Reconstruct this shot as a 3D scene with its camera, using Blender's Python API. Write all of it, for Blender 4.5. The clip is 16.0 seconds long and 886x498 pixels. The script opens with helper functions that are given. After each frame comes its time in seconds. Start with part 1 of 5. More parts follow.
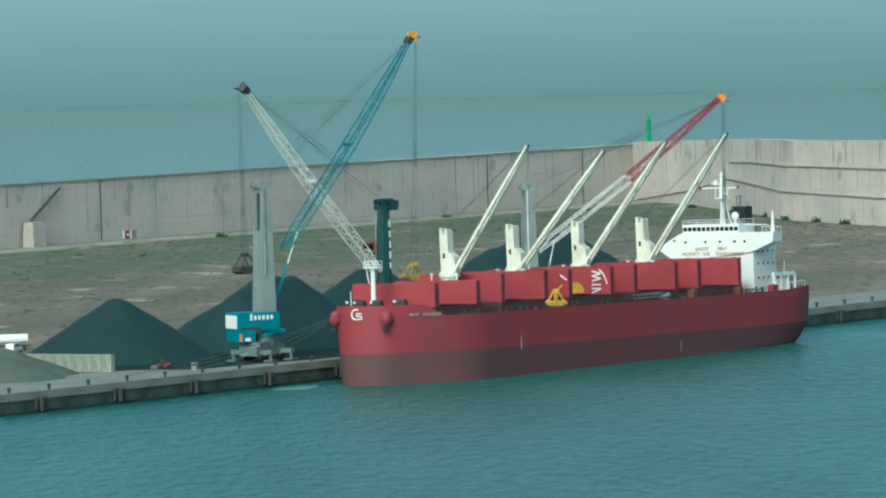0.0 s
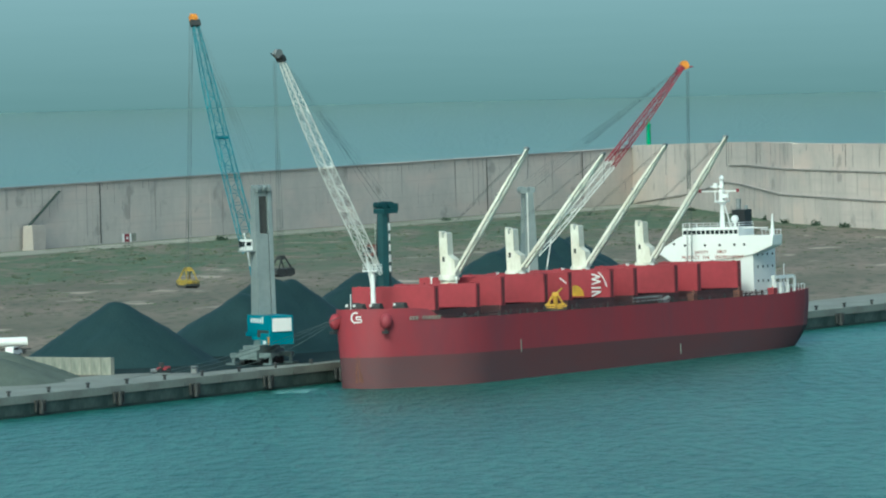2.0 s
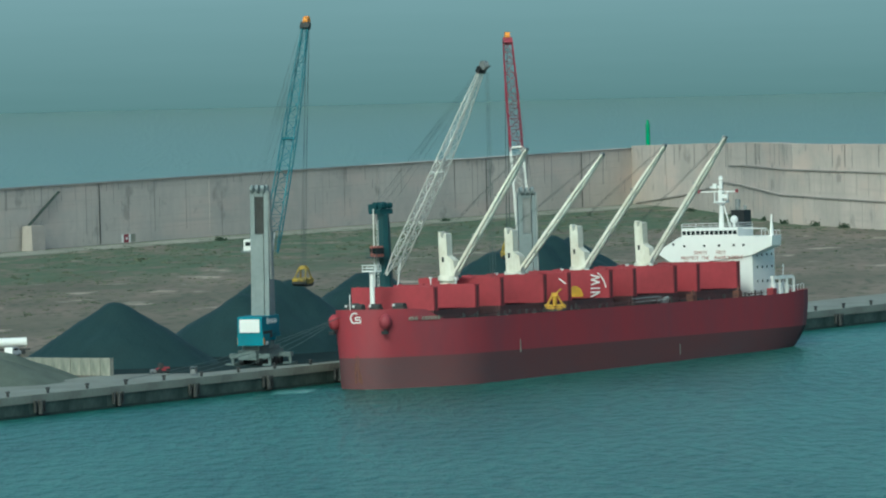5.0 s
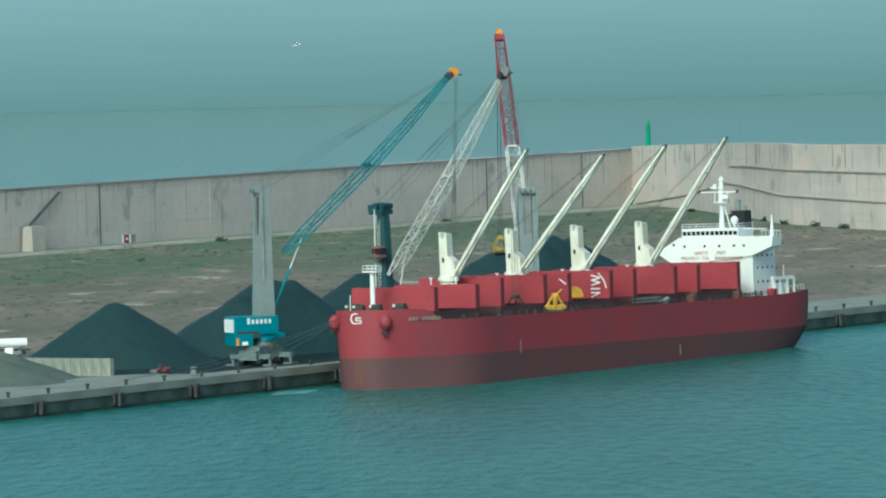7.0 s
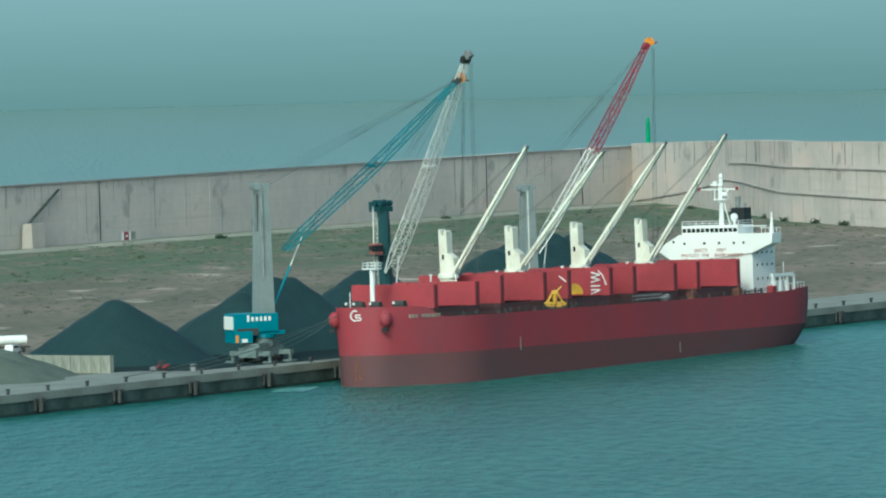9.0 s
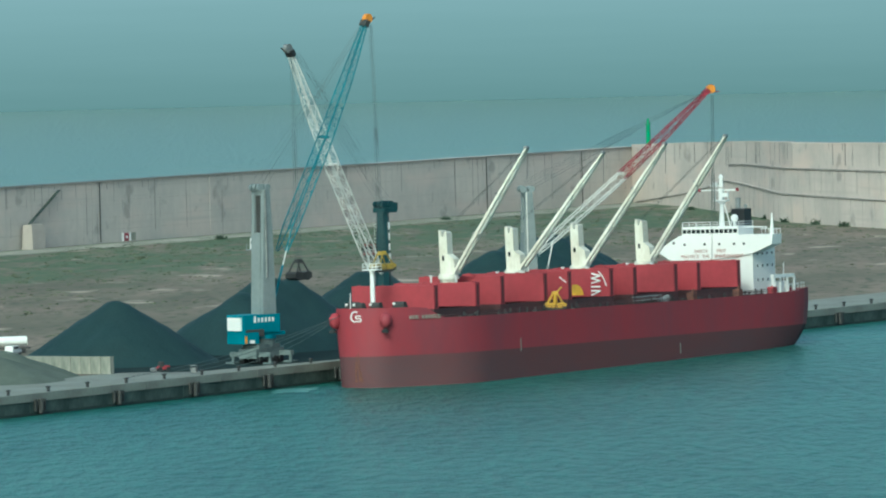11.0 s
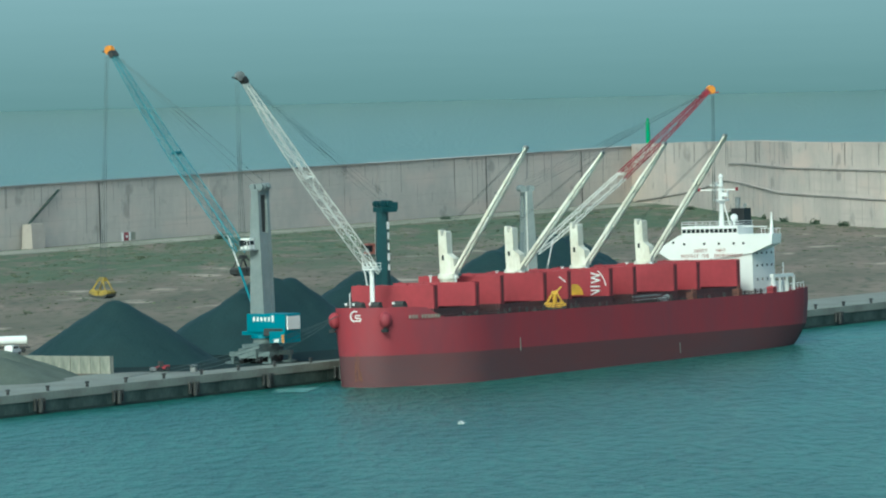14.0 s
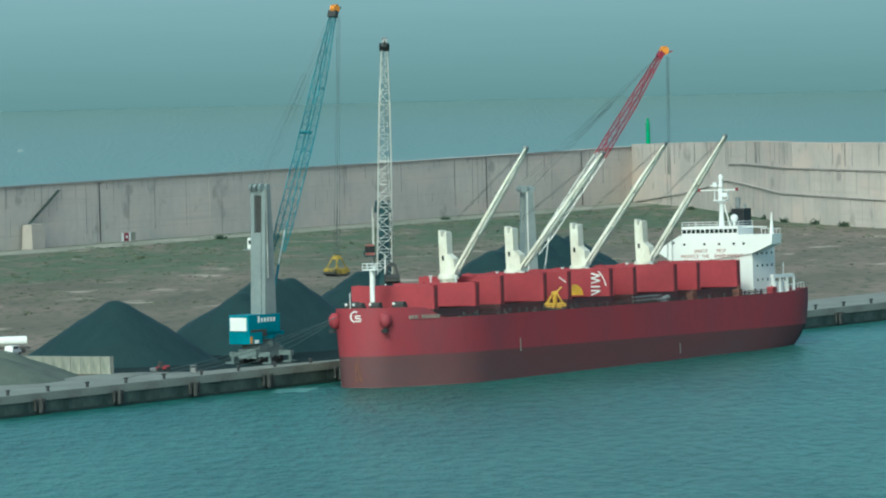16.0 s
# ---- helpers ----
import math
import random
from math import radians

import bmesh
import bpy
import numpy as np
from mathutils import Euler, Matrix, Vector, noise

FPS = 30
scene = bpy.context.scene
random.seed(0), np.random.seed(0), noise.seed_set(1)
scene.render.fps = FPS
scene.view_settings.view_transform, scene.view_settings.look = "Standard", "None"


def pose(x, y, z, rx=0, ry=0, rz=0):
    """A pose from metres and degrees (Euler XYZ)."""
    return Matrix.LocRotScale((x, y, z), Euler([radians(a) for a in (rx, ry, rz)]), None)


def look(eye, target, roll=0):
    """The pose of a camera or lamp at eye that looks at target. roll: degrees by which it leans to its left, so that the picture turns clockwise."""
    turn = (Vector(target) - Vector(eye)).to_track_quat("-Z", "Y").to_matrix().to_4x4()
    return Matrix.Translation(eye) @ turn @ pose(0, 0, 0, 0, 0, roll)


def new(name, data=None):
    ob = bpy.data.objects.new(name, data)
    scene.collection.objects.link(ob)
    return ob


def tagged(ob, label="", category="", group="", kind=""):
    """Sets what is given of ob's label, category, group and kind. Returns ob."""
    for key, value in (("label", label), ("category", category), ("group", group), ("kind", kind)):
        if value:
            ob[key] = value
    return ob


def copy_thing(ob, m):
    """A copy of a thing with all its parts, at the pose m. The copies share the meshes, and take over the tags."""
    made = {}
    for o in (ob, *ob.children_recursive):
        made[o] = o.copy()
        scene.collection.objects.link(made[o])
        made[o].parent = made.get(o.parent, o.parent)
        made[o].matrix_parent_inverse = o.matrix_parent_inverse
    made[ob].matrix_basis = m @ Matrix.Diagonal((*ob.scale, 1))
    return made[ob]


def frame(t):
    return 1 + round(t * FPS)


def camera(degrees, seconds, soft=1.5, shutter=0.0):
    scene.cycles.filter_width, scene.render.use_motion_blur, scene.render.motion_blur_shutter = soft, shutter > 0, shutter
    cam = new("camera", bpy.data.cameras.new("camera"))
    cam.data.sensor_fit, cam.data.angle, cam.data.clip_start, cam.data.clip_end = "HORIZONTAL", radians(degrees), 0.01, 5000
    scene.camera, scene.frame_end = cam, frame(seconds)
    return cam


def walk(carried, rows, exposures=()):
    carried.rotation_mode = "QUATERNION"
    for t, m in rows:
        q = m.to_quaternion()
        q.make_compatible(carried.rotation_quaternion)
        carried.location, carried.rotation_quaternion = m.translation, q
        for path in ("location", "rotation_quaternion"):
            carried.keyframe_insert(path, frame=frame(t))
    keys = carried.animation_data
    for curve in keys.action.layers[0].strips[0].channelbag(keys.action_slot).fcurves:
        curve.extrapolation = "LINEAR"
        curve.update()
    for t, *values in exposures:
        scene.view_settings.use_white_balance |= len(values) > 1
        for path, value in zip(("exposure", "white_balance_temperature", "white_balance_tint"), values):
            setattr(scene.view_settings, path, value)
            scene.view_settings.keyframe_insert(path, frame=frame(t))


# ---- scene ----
# ---- camera ----
FOCAL = 12585.6
EYE = Vector((-1202.8, -752.9, 78.75))
TURN = 0.5447


def heading(sx, sy):
    """The direction of view for a small sideways and upward sway."""
    yw, tilt = TURN + 0.0151 + sx / FOCAL, 0.0378 - sy / FOCAL
    return Vector((math.cos(yw) * math.cos(tilt), math.sin(yw) * math.cos(tilt), -math.sin(tilt)))


SWAY = [(0.0, 1.5, 2.1), (0.5, 1.3, 7.9), (1.0, 0.8, 8.9), (1.5, 0.8, 8.7), (2.0, 0.8, 7.7), (2.5, 0.0, 8.7),
        (3.0, 0.0, 11.7), (3.5, 0.0, 0.0), (4.0, 0.0, 6.1), (6.5, -0.5, 9.4), (7.0, 0.0, 9.4), (7.5, -0.5, 7.2),
        (8.0, -1.5, 1.8), (8.5, -0.5, 15.3), (9.0, -0.2, 4.3), (11.5, 0.0, 6.4), (12.0, -1.0, 5.9), (12.5, 0.3, -6.1),
        (13.0, -0.8, 3.3), (13.5, 0.0, 4.8), (14.0, -0.5, 5.3), (14.5, 0.0, 5.3), (15.0, -0.8, 5.3), (15.5, 0.0, 5.9),
        (16.0, -0.3, 5.9)]
cam = camera(7.129, 16.0, 2.1)
walk(cam, [(t, look(EYE, EYE + 1000 * heading(sx, sy), -1.421)) for t, sx, sy in SWAY],
     [(0.0, 0.41, 5480, -20), (2.4, 0.41, 5480, -20), (3.4, 0.0, 5480, -20), (4.2, 0.0, 5480, -20), (6.3, 0.41, 5480, -20), (16.0, 0.41, 5480, -20)])

# ---- daylight ----
SUN_WAY = Vector((-0.78, -0.17, 0.60)).normalized()
world = bpy.data.worlds.new("sky")
scene.world = world
world.use_nodes = True
wn = world.node_tree.nodes
sky = wn.new("ShaderNodeTexSky")
sky.sky_type, sky.sun_disc = "NISHITA", False
sky.sun_elevation = math.asin(SUN_WAY.z)
sky.sun_rotation = math.atan2(SUN_WAY.x, SUN_WAY.y)
sky.air_density, sky.dust_density = 1.0, 4.0
wn["Background"].inputs[1].default_value = 0.125
world.node_tree.links.new(sky.outputs[0], wn["Background"].inputs[0])
sun = new("sun", bpy.data.lights.new("sun", "SUN"))
sun.data.energy, sun.data.angle, sun.data.color = 1.35, radians(14), (1.0, 0.94, 0.86)
sun.matrix_basis = look(SUN_WAY * 100, (0, 0, 0))


# ---- materials ----
def material(name, colour, rough=0.6, metal=0.0, dark=None, scale=1.0, spread=0.5, bump=0.0, fine=8.0, stretch=(1, 1, 1), gloss=0.5):
    """A painted or mineral surface: two colours mixed by a coarse and a fine noise, with relief."""
    m = bpy.data.materials.new(name)
    m.use_nodes = True
    n, l = m.node_tree.nodes, m.node_tree.links
    b = n["Principled BSDF"]
    b.inputs["Roughness"].default_value, b.inputs["Metallic"].default_value = rough, metal
    b.inputs["Specular IOR Level"].default_value = gloss
    co, mp = n.new("ShaderNodeTexCoord"), n.new("ShaderNodeMapping")
    mp.inputs["Scale"].default_value = stretch
    l.new(co.outputs["Object"], mp.inputs["Vector"])
    big, small = n.new("ShaderNodeTexNoise"), n.new("ShaderNodeTexNoise")
    big.inputs["Scale"].default_value, big.inputs["Detail"].default_value = scale, 4
    small.inputs["Scale"].default_value, small.inputs["Detail"].default_value = scale * fine, 3
    for tex in (big, small):
        l.new(mp.outputs[0], tex.inputs["Vector"])
    add, ramp, mix = n.new("ShaderNodeMath"), n.new("ShaderNodeMapRange"), n.new("ShaderNodeMix")
    add.operation, mix.data_type = "MULTIPLY_ADD", "RGBA"
    l.new(small.outputs["Fac"], add.inputs[0])
    add.inputs[1].default_value = 0.35
    l.new(big.outputs["Fac"], add.inputs[2])
    ramp.inputs["From Min"].default_value, ramp.inputs["From Max"].default_value = 0.68 - spread * 0.4, 0.68 + spread * 0.4
    l.new(add.outputs[0], ramp.inputs["Value"])
    dark = dark or tuple(c * 0.6 for c in colour)
    mix.inputs["A"].default_value, mix.inputs["B"].default_value = (*dark, 1), (*colour, 1)
    l.new(ramp.outputs[0], mix.inputs["Factor"])
    l.new(mix.outputs["Result"], b.inputs["Base Color"])
    if bump:
        bm = n.new("ShaderNodeBump")
        bm.inputs["Distance"].default_value, bm.inputs["Strength"].default_value = bump, 0.8
        l.new(small.outputs["Fac"], bm.inputs["Height"])
        l.new(bm.outputs[0], b.inputs["Normal"])
    return m


def water_material():
    """Choppy teal water: darker in the harbour basin, with distance haze painted lighter out at sea."""
    m = bpy.data.materials.new("sea_water")
    m.use_nodes = True
    n, l = m.node_tree.nodes, m.node_tree.links
    b = n["Principled BSDF"]
    b.inputs["Roughness"].default_value = 0.3
    b.inputs["IOR"].default_value = 1.33
    b.inputs["Specular IOR Level"].default_value = 0.24
    co = n.new("ShaderNodeTexCoord")
    turned = n.new("ShaderNodeMapping")
    turned.vector_type = "TEXTURE"
    turned.inputs["Rotation"].default_value[2] = TURN
    turned.inputs["Scale"].default_value = (3.2, 1.0, 1.0)
    l.new(co.outputs["Object"], turned.inputs["Vector"])
    patch, wave, ripple = (n.new("ShaderNodeTexNoise") for _ in range(3))
    for tex, size, detail in ((patch, 0.03, 6), (wave, 0.34, 7), (ripple, 1.1, 4)):
        tex.inputs["Scale"].default_value, tex.inputs["Detail"].default_value = size, detail
        l.new(turned.outputs[0], tex.inputs["Vector"])
    # wave crests are painted lighter in the base colour
    crest = n.new("ShaderNodeMath")
    crest.operation = "MULTIPLY_ADD"
    l.new(wave.outputs["Fac"], crest.inputs[0])
    crest.inputs[1].default_value = 1.5
    l.new(patch.outputs["Fac"], crest.inputs[2])
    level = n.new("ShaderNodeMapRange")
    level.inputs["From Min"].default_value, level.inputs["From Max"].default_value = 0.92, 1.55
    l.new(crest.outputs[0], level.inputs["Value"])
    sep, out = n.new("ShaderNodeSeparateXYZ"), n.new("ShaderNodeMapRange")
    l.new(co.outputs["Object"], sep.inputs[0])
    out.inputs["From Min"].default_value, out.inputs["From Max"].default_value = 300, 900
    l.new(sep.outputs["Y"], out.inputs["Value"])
    basin, hazed_sea, mix = (n.new("ShaderNodeMix") for _ in range(3))
    for node, low, high in ((basin, (0.006, 0.076, 0.066, 1), (0.048, 0.166, 0.142, 1)), (hazed_sea, (0.124, 0.212, 0.184, 1), (0.158, 0.248, 0.215, 1))):
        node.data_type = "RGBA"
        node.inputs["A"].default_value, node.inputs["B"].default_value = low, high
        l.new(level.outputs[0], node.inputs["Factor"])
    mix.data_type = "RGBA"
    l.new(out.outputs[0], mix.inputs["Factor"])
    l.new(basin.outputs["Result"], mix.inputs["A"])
    l.new(hazed_sea.outputs["Result"], mix.inputs["B"])
    # distance haze put into the base colour, growing with Y
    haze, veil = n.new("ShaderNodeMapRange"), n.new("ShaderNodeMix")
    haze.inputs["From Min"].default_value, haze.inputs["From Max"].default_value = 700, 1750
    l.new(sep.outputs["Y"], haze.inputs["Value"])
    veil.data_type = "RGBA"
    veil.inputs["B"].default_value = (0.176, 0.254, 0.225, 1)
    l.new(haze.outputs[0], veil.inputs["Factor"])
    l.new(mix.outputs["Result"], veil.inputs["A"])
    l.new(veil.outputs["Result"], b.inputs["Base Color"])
    one, two = n.new("ShaderNodeBump"), n.new("ShaderNodeBump")
    one.inputs["Distance"].default_value, two.inputs["Distance"].default_value = 2.2, 0.5
    one.inputs["Strength"].default_value = two.inputs["Strength"].default_value = 1.0
    l.new(wave.outputs["Fac"], one.inputs["Height"])
    l.new(ripple.outputs["Fac"], two.inputs["Height"])
    l.new(one.outputs[0], two.inputs["Normal"])
    l.new(two.outputs[0], b.inputs["Normal"])
    return m


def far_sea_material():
    """Self-glowing distant water with painted sea haze: lighter towards the horizon, with long faint streaks."""
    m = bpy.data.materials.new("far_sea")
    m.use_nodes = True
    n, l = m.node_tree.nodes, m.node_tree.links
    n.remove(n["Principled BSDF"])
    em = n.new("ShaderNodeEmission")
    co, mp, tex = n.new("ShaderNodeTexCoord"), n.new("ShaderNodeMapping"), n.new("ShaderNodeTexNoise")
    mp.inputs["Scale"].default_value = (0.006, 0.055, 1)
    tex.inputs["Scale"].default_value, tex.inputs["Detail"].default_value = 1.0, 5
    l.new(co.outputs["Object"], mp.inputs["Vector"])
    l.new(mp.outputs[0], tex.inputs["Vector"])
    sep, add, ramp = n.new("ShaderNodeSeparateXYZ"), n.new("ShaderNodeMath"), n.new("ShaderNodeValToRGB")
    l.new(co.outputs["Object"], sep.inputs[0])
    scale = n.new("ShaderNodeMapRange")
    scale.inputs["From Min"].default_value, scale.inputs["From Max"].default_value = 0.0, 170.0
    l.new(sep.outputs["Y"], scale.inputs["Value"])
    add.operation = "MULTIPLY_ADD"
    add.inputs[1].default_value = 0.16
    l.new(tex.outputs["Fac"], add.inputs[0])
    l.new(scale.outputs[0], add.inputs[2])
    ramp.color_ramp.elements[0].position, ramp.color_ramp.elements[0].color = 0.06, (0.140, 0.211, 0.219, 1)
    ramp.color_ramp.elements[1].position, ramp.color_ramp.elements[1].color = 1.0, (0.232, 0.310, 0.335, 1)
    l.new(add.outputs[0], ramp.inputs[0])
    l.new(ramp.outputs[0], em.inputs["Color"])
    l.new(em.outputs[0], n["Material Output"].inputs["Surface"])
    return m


def ground_material():
    """Bare reclaimed land: brown soil, pale scraped tracks, rough grass towards the breakwater."""
    m = bpy.data.materials.new("waste_ground")
    m.use_nodes = True
    n, l = m.node_tree.nodes, m.node_tree.links
    b = n["Principled BSDF"]
    b.inputs["Roughness"].default_value, b.inputs["Specular IOR Level"].default_value = 0.95, 0.1
    co, sep = n.new("ShaderNodeTexCoord"), n.new("ShaderNodeSeparateXYZ")
    l.new(co.outputs["Object"], sep.inputs[0])

    def field(size, low, high, stretch, detail=6):
        mp, tex, mr = n.new("ShaderNodeMapping"), n.new("ShaderNodeTexNoise"), n.new("ShaderNodeMapRange")
        # every noise field is drawn out to fit the camera's view
        mp.vector_type = "TEXTURE"
        mp.inputs["Scale"].default_value, mp.inputs["Rotation"].default_value = tuple(1 / k for k in stretch), (0, 0, TURN)
        tex.inputs["Scale"].default_value, tex.inputs["Detail"].default_value = size, detail
        mr.inputs["From Min"].default_value, mr.inputs["From Max"].default_value = low, high
        l.new(co.outputs["Object"], mp.inputs["Vector"])
        l.new(mp.outputs[0], tex.inputs["Vector"])
        l.new(tex.outputs["Fac"], mr.inputs["Value"])
        return mr.outputs[0]

    def blend(factor, low, high):
        node = n.new("ShaderNodeMix")
        node.data_type = "RGBA"
        l.new(factor, node.inputs["Factor"])
        for key, value in (("A", low), ("B", high)):
            if isinstance(value, tuple):
                node.inputs[key].default_value = (*value, 1)
            else:
                l.new(value, node.inputs[key])
        return node.outputs["Result"]

    soil = blend(field(0.035, 0.36, 0.64, (0.40, 1, 1), 8), (0.158, 0.134, 0.110), (0.255, 0.200, 0.166))
    soil = blend(field(0.40, 0.50, 0.70, (0.28, 1, 1), 6), soil, (0.105, 0.102, 0.082))
    tracks = field(0.060, 0.61, 0.69, (0.55, 1.1, 1), 7)
    soil = blend(tracks, soil, (0.45, 0.37, 0.31))
    edge = n.new("ShaderNodeMath")
    edge.operation = "MULTIPLY_ADD"
    edge.inputs[1].default_value = 150.0
    l.new(field(0.022, 0.25, 0.75, (0.5, 1, 1), 7), edge.inputs[0])
    l.new(sep.outputs["Y"], edge.inputs[2])
    reach = n.new("ShaderNodeMapRange")
    reach.inputs["From Min"].default_value, reach.inputs["From Max"].default_value, reach.inputs["To Min"].default_value = 335, 410, 0.22
    l.new(edge.outputs[0], reach.inputs["Value"])
    thin = n.new("ShaderNodeMath")
    thin.operation = "MULTIPLY"
    l.new(reach.outputs[0], thin.inputs[0])
    l.new(field(0.13, 0.30, 0.55, (0.35, 1, 1), 7), thin.inputs[1])
    blades = blend(field(0.40, 0.40, 0.68, (0.28, 1, 1), 6), (0.090, 0.128, 0.082), (0.128, 0.150, 0.098))
    l.new(blend(thin.outputs[0], soil, blades), b.inputs["Base Color"])
    return m


def cast_concrete(name, pale, dark, warm):
    """Old cast concrete: cloudy grey, pinkish patches, thin run-off streaks and level casting bands."""
    m = material(name, pale, 0.9, scale=0.05, dark=dark, fine=10, stretch=(1, 1, 0.7), gloss=0.2)
    n, l = m.node_tree.nodes, m.node_tree.links
    b = n["Principled BSDF"]
    colour = b.inputs["Base Color"].links[0].from_socket
    co = n.new("ShaderNodeTexCoord")
    for size, low, high, stretch, tint, most in ((0.035, 0.50, 0.66, (1, 1, 2.5), warm, 0.75), (0.55, 0.58, 0.78, (1, 1, 0.05), dark, 0.85),
                                                 (0.30, 0.55, 0.70, (0.05, 0.05, 1.6), dark, 0.55), (0.12, 0.62, 0.70, (1, 1, 1), tuple(c * 0.6 for c in dark), 0.6)):
        mp, tex, mr, mix = n.new("ShaderNodeMapping"), n.new("ShaderNodeTexNoise"), n.new("ShaderNodeMapRange"), n.new("ShaderNodeMix")
        mp.inputs["Scale"].default_value = stretch
        tex.inputs["Scale"].default_value, tex.inputs["Detail"].default_value = size, 6
        mr.inputs["From Min"].default_value, mr.inputs["From Max"].default_value, mr.inputs["To Max"].default_value = low, high, most
        mix.data_type = "RGBA"
        mix.inputs["B"].default_value = (*tint, 1)
        l.new(co.outputs["Object"], mp.inputs["Vector"])
        l.new(mp.outputs[0], tex.inputs["Vector"])
        l.new(tex.outputs["Fac"], mr.inputs["Value"])
        l.new(mr.outputs[0], mix.inputs["Factor"])
        l.new(colour, mix.inputs["A"])
        colour = mix.outputs["Result"]
    l.new(colour, b.inputs["Base Color"])
    return m


WATER, FAR_SEA, GROUND = water_material(), far_sea_material(), ground_material()
CONCRETE = cast_concrete("wall_concrete", (0.55, 0.485, 0.45), (0.42, 0.38, 0.355), (0.57, 0.465, 0.42))
NORTH_CONCRETE = cast_concrete("weathered_concrete", (0.55, 0.50, 0.465), (0.43, 0.40, 0.38), (0.56, 0.47, 0.435))
JOINT = material("joint_shade", (0.43, 0.385, 0.355), 0.9, scale=0.2, dark=(0.36, 0.325, 0.30), gloss=0.2)
# colours the real run-off marks and the painted shade along ledges
STAIN_SHADE = material("stain_and_shade", (0.30, 0.285, 0.27), 0.9, scale=0.3, gloss=0.2)
QUAY = material("quay_concrete", (0.25, 0.268, 0.24), 0.9, scale=0.12, dark=(0.19, 0.19, 0.175), bump=0.05, gloss=0.2)
QUAY_FACE = material("quay_face", (0.085, 0.112, 0.104), 0.9, scale=0.2, dark=(0.036, 0.056, 0.054), bump=0.05, stretch=(1, 1, 0.5), gloss=0.2)
PALE_ROAD = material("pale_road", (0.36, 0.345, 0.30), 0.95, scale=0.06, dark=(0.22, 0.225, 0.18), fine=8, gloss=0.1)
WEED = material("tidal_weed", (0.022, 0.040, 0.038), 0.8, scale=0.5)
# teal lift of sea haze is put into the coal colour
COAL = material("coal", (0.015, 0.039, 0.041), 0.7, scale=0.12, dark=(0.011, 0.031, 0.033), bump=0.15, fine=12, gloss=0.35)
DUST = material("coal_dust", (0.024, 0.038, 0.038), 0.95, scale=0.1, dark=(0.014, 0.027, 0.028), gloss=0.1)
GRAVEL = material("pale_gravel", (0.125, 0.145, 0.125), 0.95, scale=0.25, dark=(0.095, 0.112, 0.096), bump=0.2, gloss=0.1)
BLOCK = material("concrete_block", (0.37, 0.36, 0.31), 0.9, scale=0.22, dark=(0.17, 0.185, 0.16), fine=6, stretch=(1, 1, 0.4), gloss=0.2)
# hull red is dulled a little to carry distance haze
RED = material("hull_red", (0.310, 0.036, 0.051), 0.6, scale=0.06, dark=(0.215, 0.047, 0.063), fine=9, stretch=(1, 1, 0.4), gloss=0.35)
BOOT = material("antifouling", (0.138, 0.056, 0.060), 0.75, scale=0.08, dark=(0.112, 0.062, 0.069), fine=7, stretch=(0.5, 1, 1.5), gloss=0.2)
RUST = material("rusty_red", (0.19, 0.080, 0.055), 0.85, scale=0.4, dark=(0.10, 0.045, 0.036))
COVER = material("hatch_red", (0.34, 0.046, 0.062), 0.6, scale=0.1, dark=(0.26, 0.040, 0.052), gloss=0.35)
# deck red, darkened further for the shade below the hatch covers
DECK = material("shaded_deck_paint", (0.085, 0.033, 0.037), 0.8, scale=0.2, dark=(0.05, 0.028, 0.031))
CREAM = material("cream_paint", (0.79, 0.78, 0.70), 0.45, scale=0.3, dark=(0.56, 0.53, 0.44), spread=0.55, stretch=(1, 1, 0.35))
WHITE = material("white_paint", (0.80, 0.80, 0.79), 0.45, scale=0.1, dark=(0.72, 0.72, 0.71), spread=0.9)
BLACK = material("black_paint", (0.025, 0.027, 0.03), 0.5, scale=0.3)
GLASS = material("dark_glass", (0.02, 0.025, 0.03), 0.12, scale=0.3)
STEEL = material("grey_steel", (0.30, 0.31, 0.31), 0.5, scale=0.3, metal=0.3)
TOWER_GREY = material("tower_grey", (0.235, 0.27, 0.275), 0.55, scale=0.15, dark=(0.18, 0.21, 0.215))
CARRIAGE = material("dusty_grey", (0.165, 0.205, 0.205), 0.7, scale=0.3, dark=(0.085, 0.115, 0.118))
BLUE = material("crane_blue", (0.010, 0.20, 0.27), 0.5, scale=0.2, dark=(0.008, 0.155, 0.21))
GREEN = material("tower_green", (0.009, 0.058, 0.068), 0.5, scale=0.2, dark=(0.007, 0.042, 0.050))
BOOM_WHITE = material("boom_white", (0.70, 0.70, 0.68), 0.5, scale=0.3, dark=(0.62, 0.61, 0.57))
JIB_BLUE = material("jib_blue", (0.015, 0.185, 0.230), 0.5, scale=0.25, dark=(0.010, 0.12, 0.155), spread=0.35)
BOOM_RED = material("boom_red", (0.29, 0.024, 0.05), 0.5, scale=0.3)
ORANGE = material("orange_paint", (0.75, 0.28, 0.03), 0.5, scale=0.6, dark=(0.62, 0.22, 0.03))
YELLOW = material("yellow_paint", (0.64, 0.36, 0.03), 0.55, scale=0.5, dark=(0.38, 0.24, 0.03))
GRAB_YELLOW = material("worn_yellow", (0.44, 0.30, 0.035), 0.65, scale=0.6, dark=(0.13, 0.11, 0.05), spread=0.4)
ROPE = material("steel_rope", (0.075, 0.10, 0.10), 0.6, scale=0.5)
DARK = material("dark_grime_and_shade", (0.05, 0.052, 0.052), 0.8, scale=0.3)
FOAM = material("pale_wash", (0.16, 0.30, 0.28), 0.5, scale=0.25, dark=(0.05, 0.17, 0.155), spread=0.35, stretch=(0.4, 1, 1))
